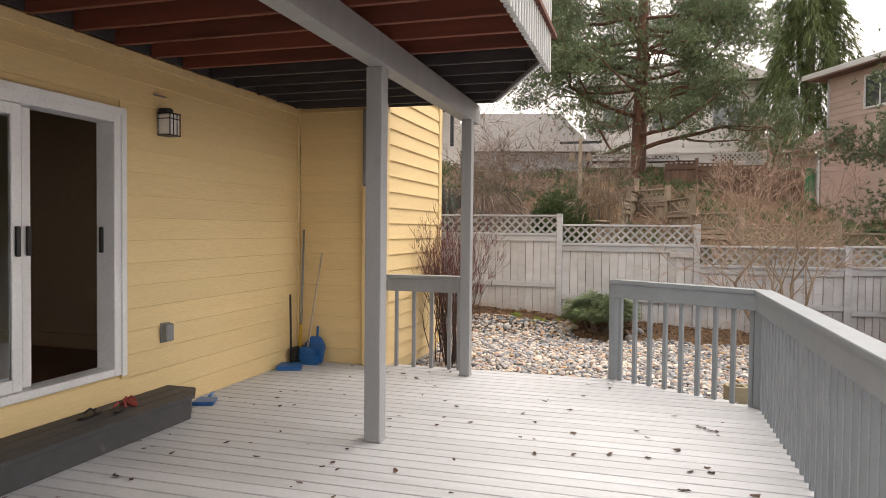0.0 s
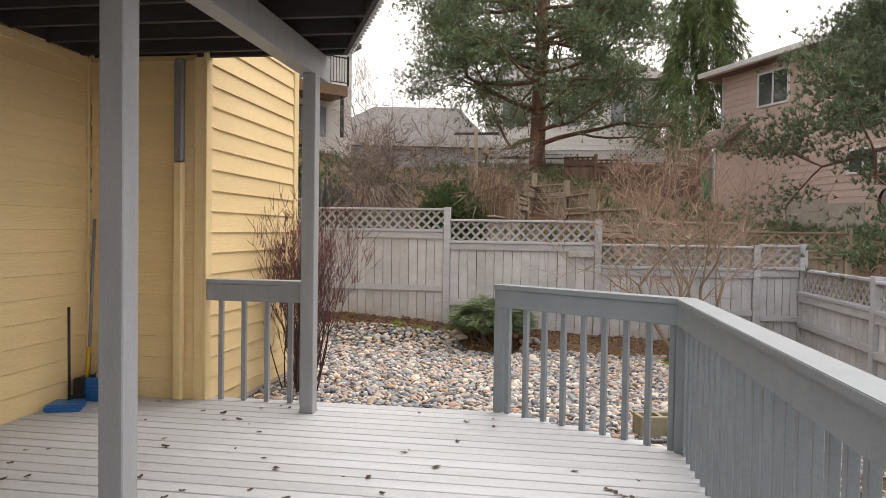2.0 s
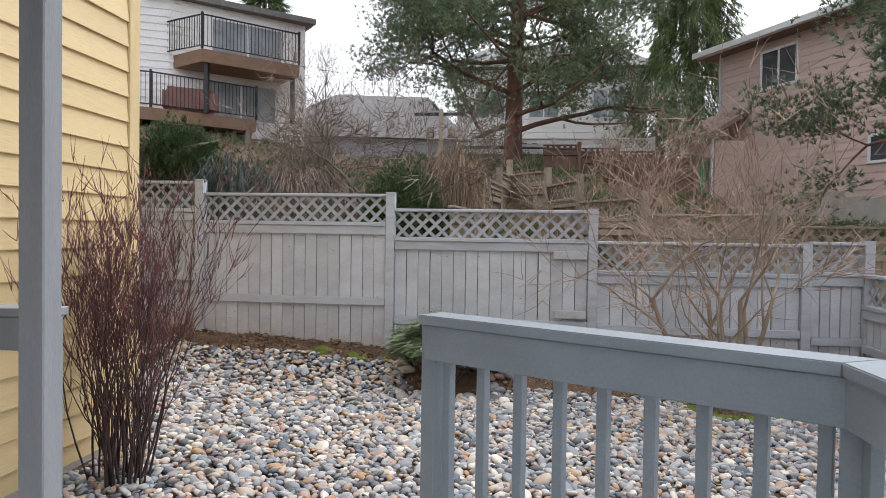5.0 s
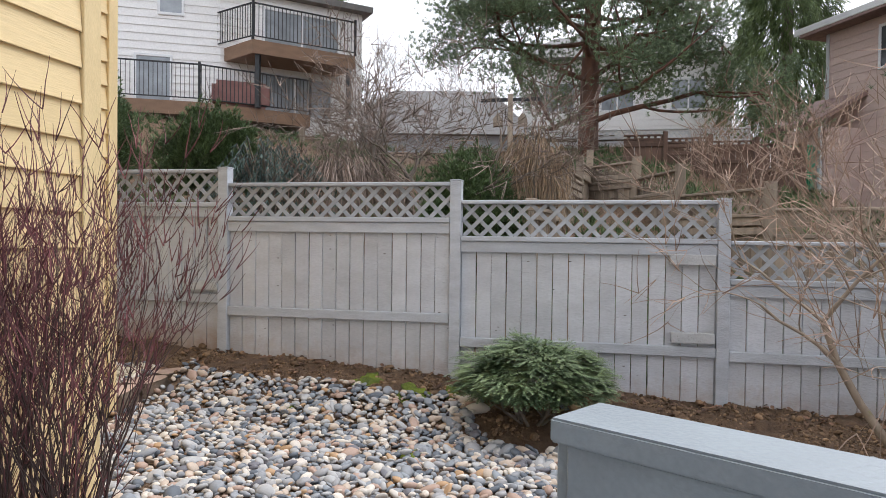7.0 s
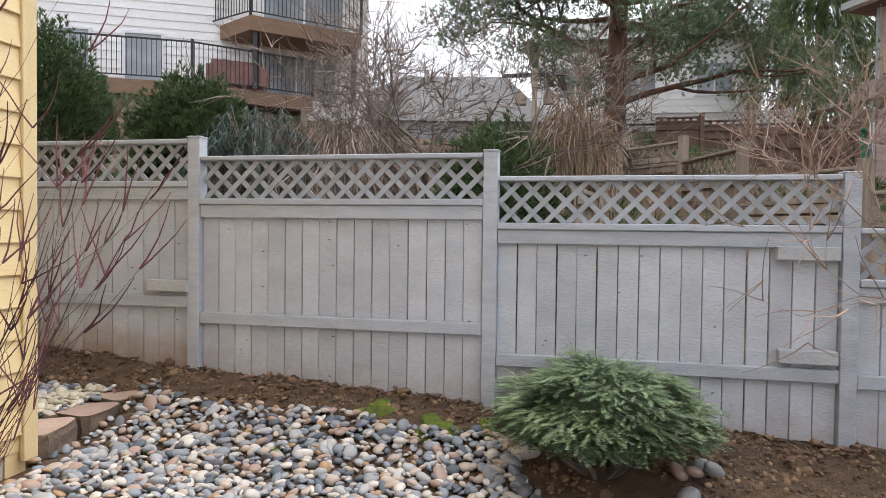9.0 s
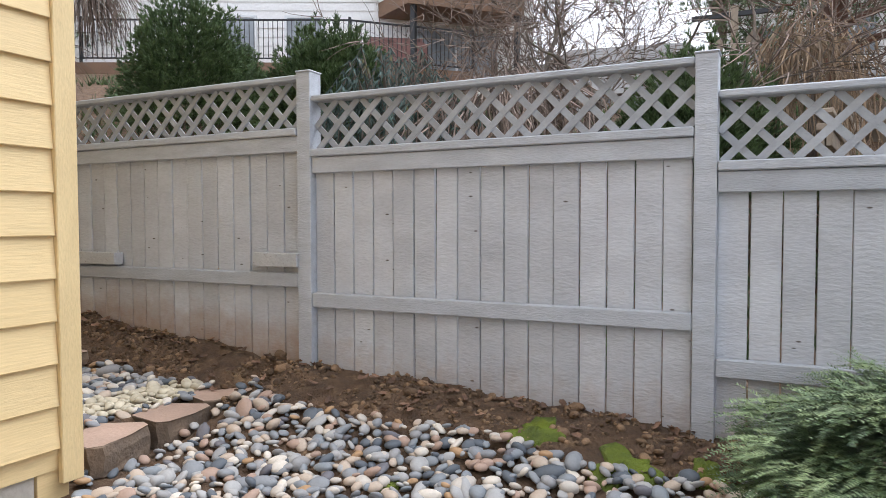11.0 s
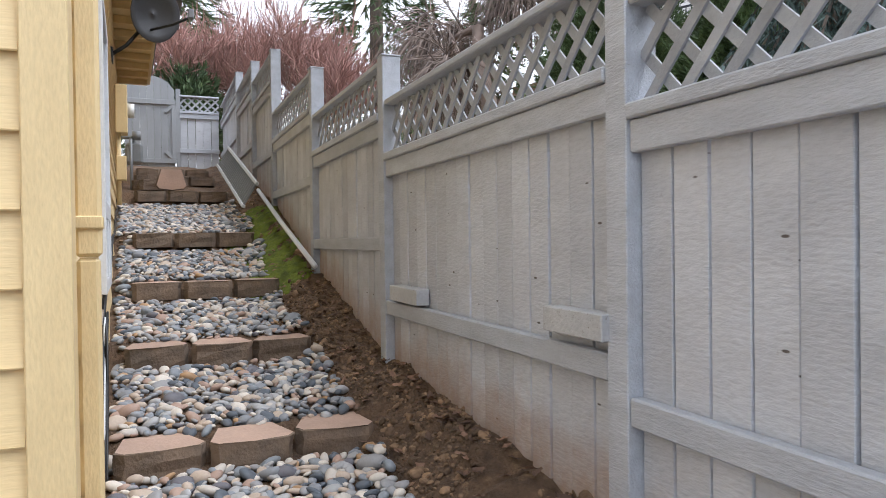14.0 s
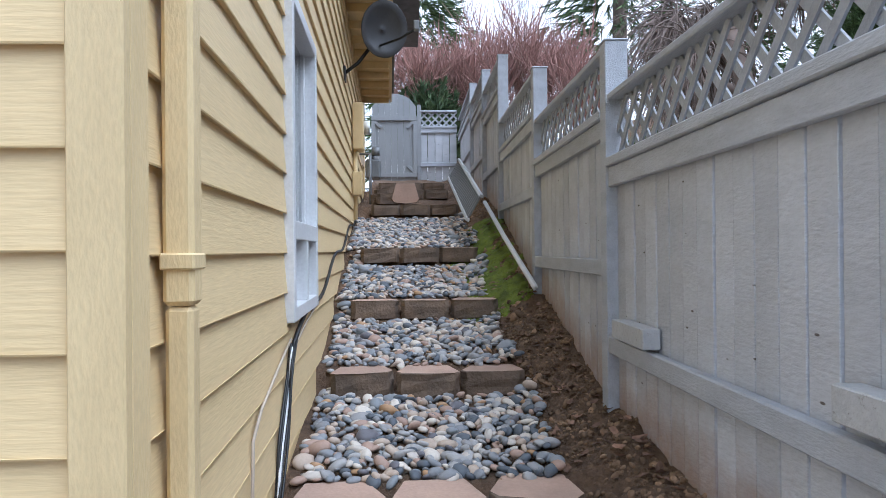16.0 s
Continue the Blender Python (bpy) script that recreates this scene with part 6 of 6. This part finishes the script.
def stones(places, sizes, flat, mat, name, label, category, seed):
    """Many rounded stones joined into one object."""
    rs = np.random.RandomState(seed)
    n = len(places)
    bend = 1 + 0.12 * np.sin(IV[None] @ rs.normal(0, 1.6, (n, 3, 1)) + rs.uniform(0, 6, (n, 1, 1)))
    a, tx, ty = rs.uniform(0, 2 * np.pi, n), rs.normal(0, 0.25, n), rs.normal(0, 0.25, n)
    s = np.stack([sizes * rs.uniform(0.85, 1.3, n), sizes * rs.uniform(0.65, 0.95, n), sizes * flat * rs.uniform(0.75, 1.25, n)], 1)
    v = IV[None] * bend * s[:, None]
    v[..., 2] += v[..., 0] * tx[:, None] + v[..., 1] * ty[:, None]
    c, sn = np.cos(a)[:, None], np.sin(a)[:, None]
    x, y = v[..., 0] * c - v[..., 1] * sn, v[..., 0] * sn + v[..., 1] * c
    v = np.stack([x, y, v[..., 2]], -1) + np.array(places)[:, None]
    faces = (IF[None] + (np.arange(n) * len(IV))[:, None, None]).reshape(-1, 3)
    mesh = bpy.data.meshes.new(name)
    mesh.vertices.add(n * len(IV))
    mesh.vertices.foreach_set("co", v.reshape(-1))
    mesh.loops.add(faces.size)
    mesh.loops.foreach_set("vertex_index", faces.reshape(-1))
    mesh.polygons.add(len(faces))
    mesh.polygons.foreach_set("loop_start", np.arange(len(faces)) * 3)
    mesh.update(calc_edges=True)
    mesh.shade_smooth()
    mesh.materials.append(mat)
    return tagged(new(name, mesh), label, category, kind="stuff")


def in_pebbles(x, y):
    wob = 0.12 * noise.noise((x * 1.3, y * 1.3, 7))
    if x < -4.1:
        return HOUSE_Y + (x + 4.1) * 0.0314 + 0.05 < y < 12.55 + wob and x > -12.4 and not any(sx - 0.27 < x < sx + 0.03 and abs(y - sy) < 0.62 for sx, sy, _, _ in STEPS)
    if (x + 0.78) ** 2 + (y - 12.25) ** 2 < 0.3:
        return False
    if (x - 1.95) ** 2 + (y - 11.75) ** 2 < 0.16:
        return False
    far = 12.42 + wob if x < -0.5 else 11.95 + 2 * wob
    west = BUMP_X + 0.05 if y < BUMP_Y else CORNER_X + 0.06
    if y < 7.85:
        return x > 1.05 and x < 3.6 and y > 1
    return west < x < 3.62 and y < far


rnd = random.Random(5)
pile, single = [], []
gy_, row = 1.0, 0
while gy_ < 12.7:
    gx_ = -12.4
    fine_zone = gy_ > 7.8
    pitch = 0.051 if fine_zone else 0.085
    while gx_ < 3.6:
        x, y = gx_ + rnd.uniform(-0.5, 0.5) * pitch + (row % 2) * pitch / 2, gy_ + rnd.uniform(-0.5, 0.5) * pitch
        if in_pebbles(x, y):
            (single if -5.2 < x < -4.5 and 11.6 < y < 12.5 and len(single) < 298 else pile).append((x, y, ground_z(x, y) + rnd.uniform(0.008, 0.026)))
        gx_ += pitch
    gy_ += pitch * 0.9
    row += 1
rs = np.random.RandomState(3)
stones(pile, np.clip(rs.lognormal(math.log(0.030), 0.30, len(pile)), 0.016, 0.07), 0.55, M_PEBBLES, "river_pebbles", "mixed grey and tan river pebbles", "pebbles", 3)
cl, sizes = [], []
for _ in range(15000):
    x = rnd.uniform(-12.5, 3.5)
    y = rnd.uniform(11.9 if x > -4 else 12.2, 12.92)
    if not in_pebbles(x, y) and noise.noise((x * 2.3, y * 2.3, 5)) > -0.3:
        big = rnd.random() < 0.07
        size = min(0.045, rnd.lognormvariate(math.log(0.022), 0.3)) if big else min(0.02, rnd.lognormvariate(math.log(0.0085), 0.45))
        cl.append((x, y, ground_z(x, y) + relief(x, y) + size * rnd.uniform(-0.2, 0.35)))
        sizes.append(size)
stones(cl, np.array(sizes), 0.75, M_CLOD, "soil_clods", "crumbly brown soil clods along the fence", "soil", 9)
ring = []
for k in range(46):
    a, r = rnd.uniform(0, 2 * math.pi), rnd.uniform(0.48, 0.72)
    x, y = -0.86 + r * math.cos(a), 12.12 + r * 0.85 * math.sin(a)
    if y < 12.5:
        ring.append((x, y, ground_z(x, y) + 0.015))
stones(ring, np.random.RandomState(4).uniform(0.04, 0.085, len(ring)), 0.6, M_PEBBLES, "edging_stones", "larger rounded stones ringing the spruce", "stones", 12)
path_bed = thing("pebble_bed", "loose river pebbles between the block steps", "pebbles", kind="structure")
VARIANTS = []
for k in range(8):
    ob = stones([(0, 0, 0)], np.array([0.031]), 0.55, M_PEBBLE, "pebble", "", "", 100 + k)
    VARIANTS.append(ob.data)
    bpy.data.objects.remove(ob)
M_CREAM = material("cream_pebble", (0.58, 0.52, 0.40), 0.6, (0.48, 0.42, 0.30), 14, 90, bump=0.1, per="object", spread=0.15)
CREAM = []
for mesh in VARIANTS:
    twin = mesh.copy()
    twin.materials.clear()
    twin.materials.append(M_CREAM)
    CREAM.append(twin)
for k, p in enumerate(single):
    cream = ((p[0] + 4.66) / 0.2) ** 2 + ((p[1] - 12.12) / 0.42) ** 2 < 1
    ob = new("pebble", (CREAM if cream else VARIANTS)[k % 8])
    ob.parent = path_bed
    sc = min(1.7, max(0.6, rnd.lognormvariate(0, 0.25)))
    ob.matrix_basis = pose(*p, 0, 0, rnd.uniform(0, 360)) @ Matrix.Diagonal((sc, sc, sc, 1))
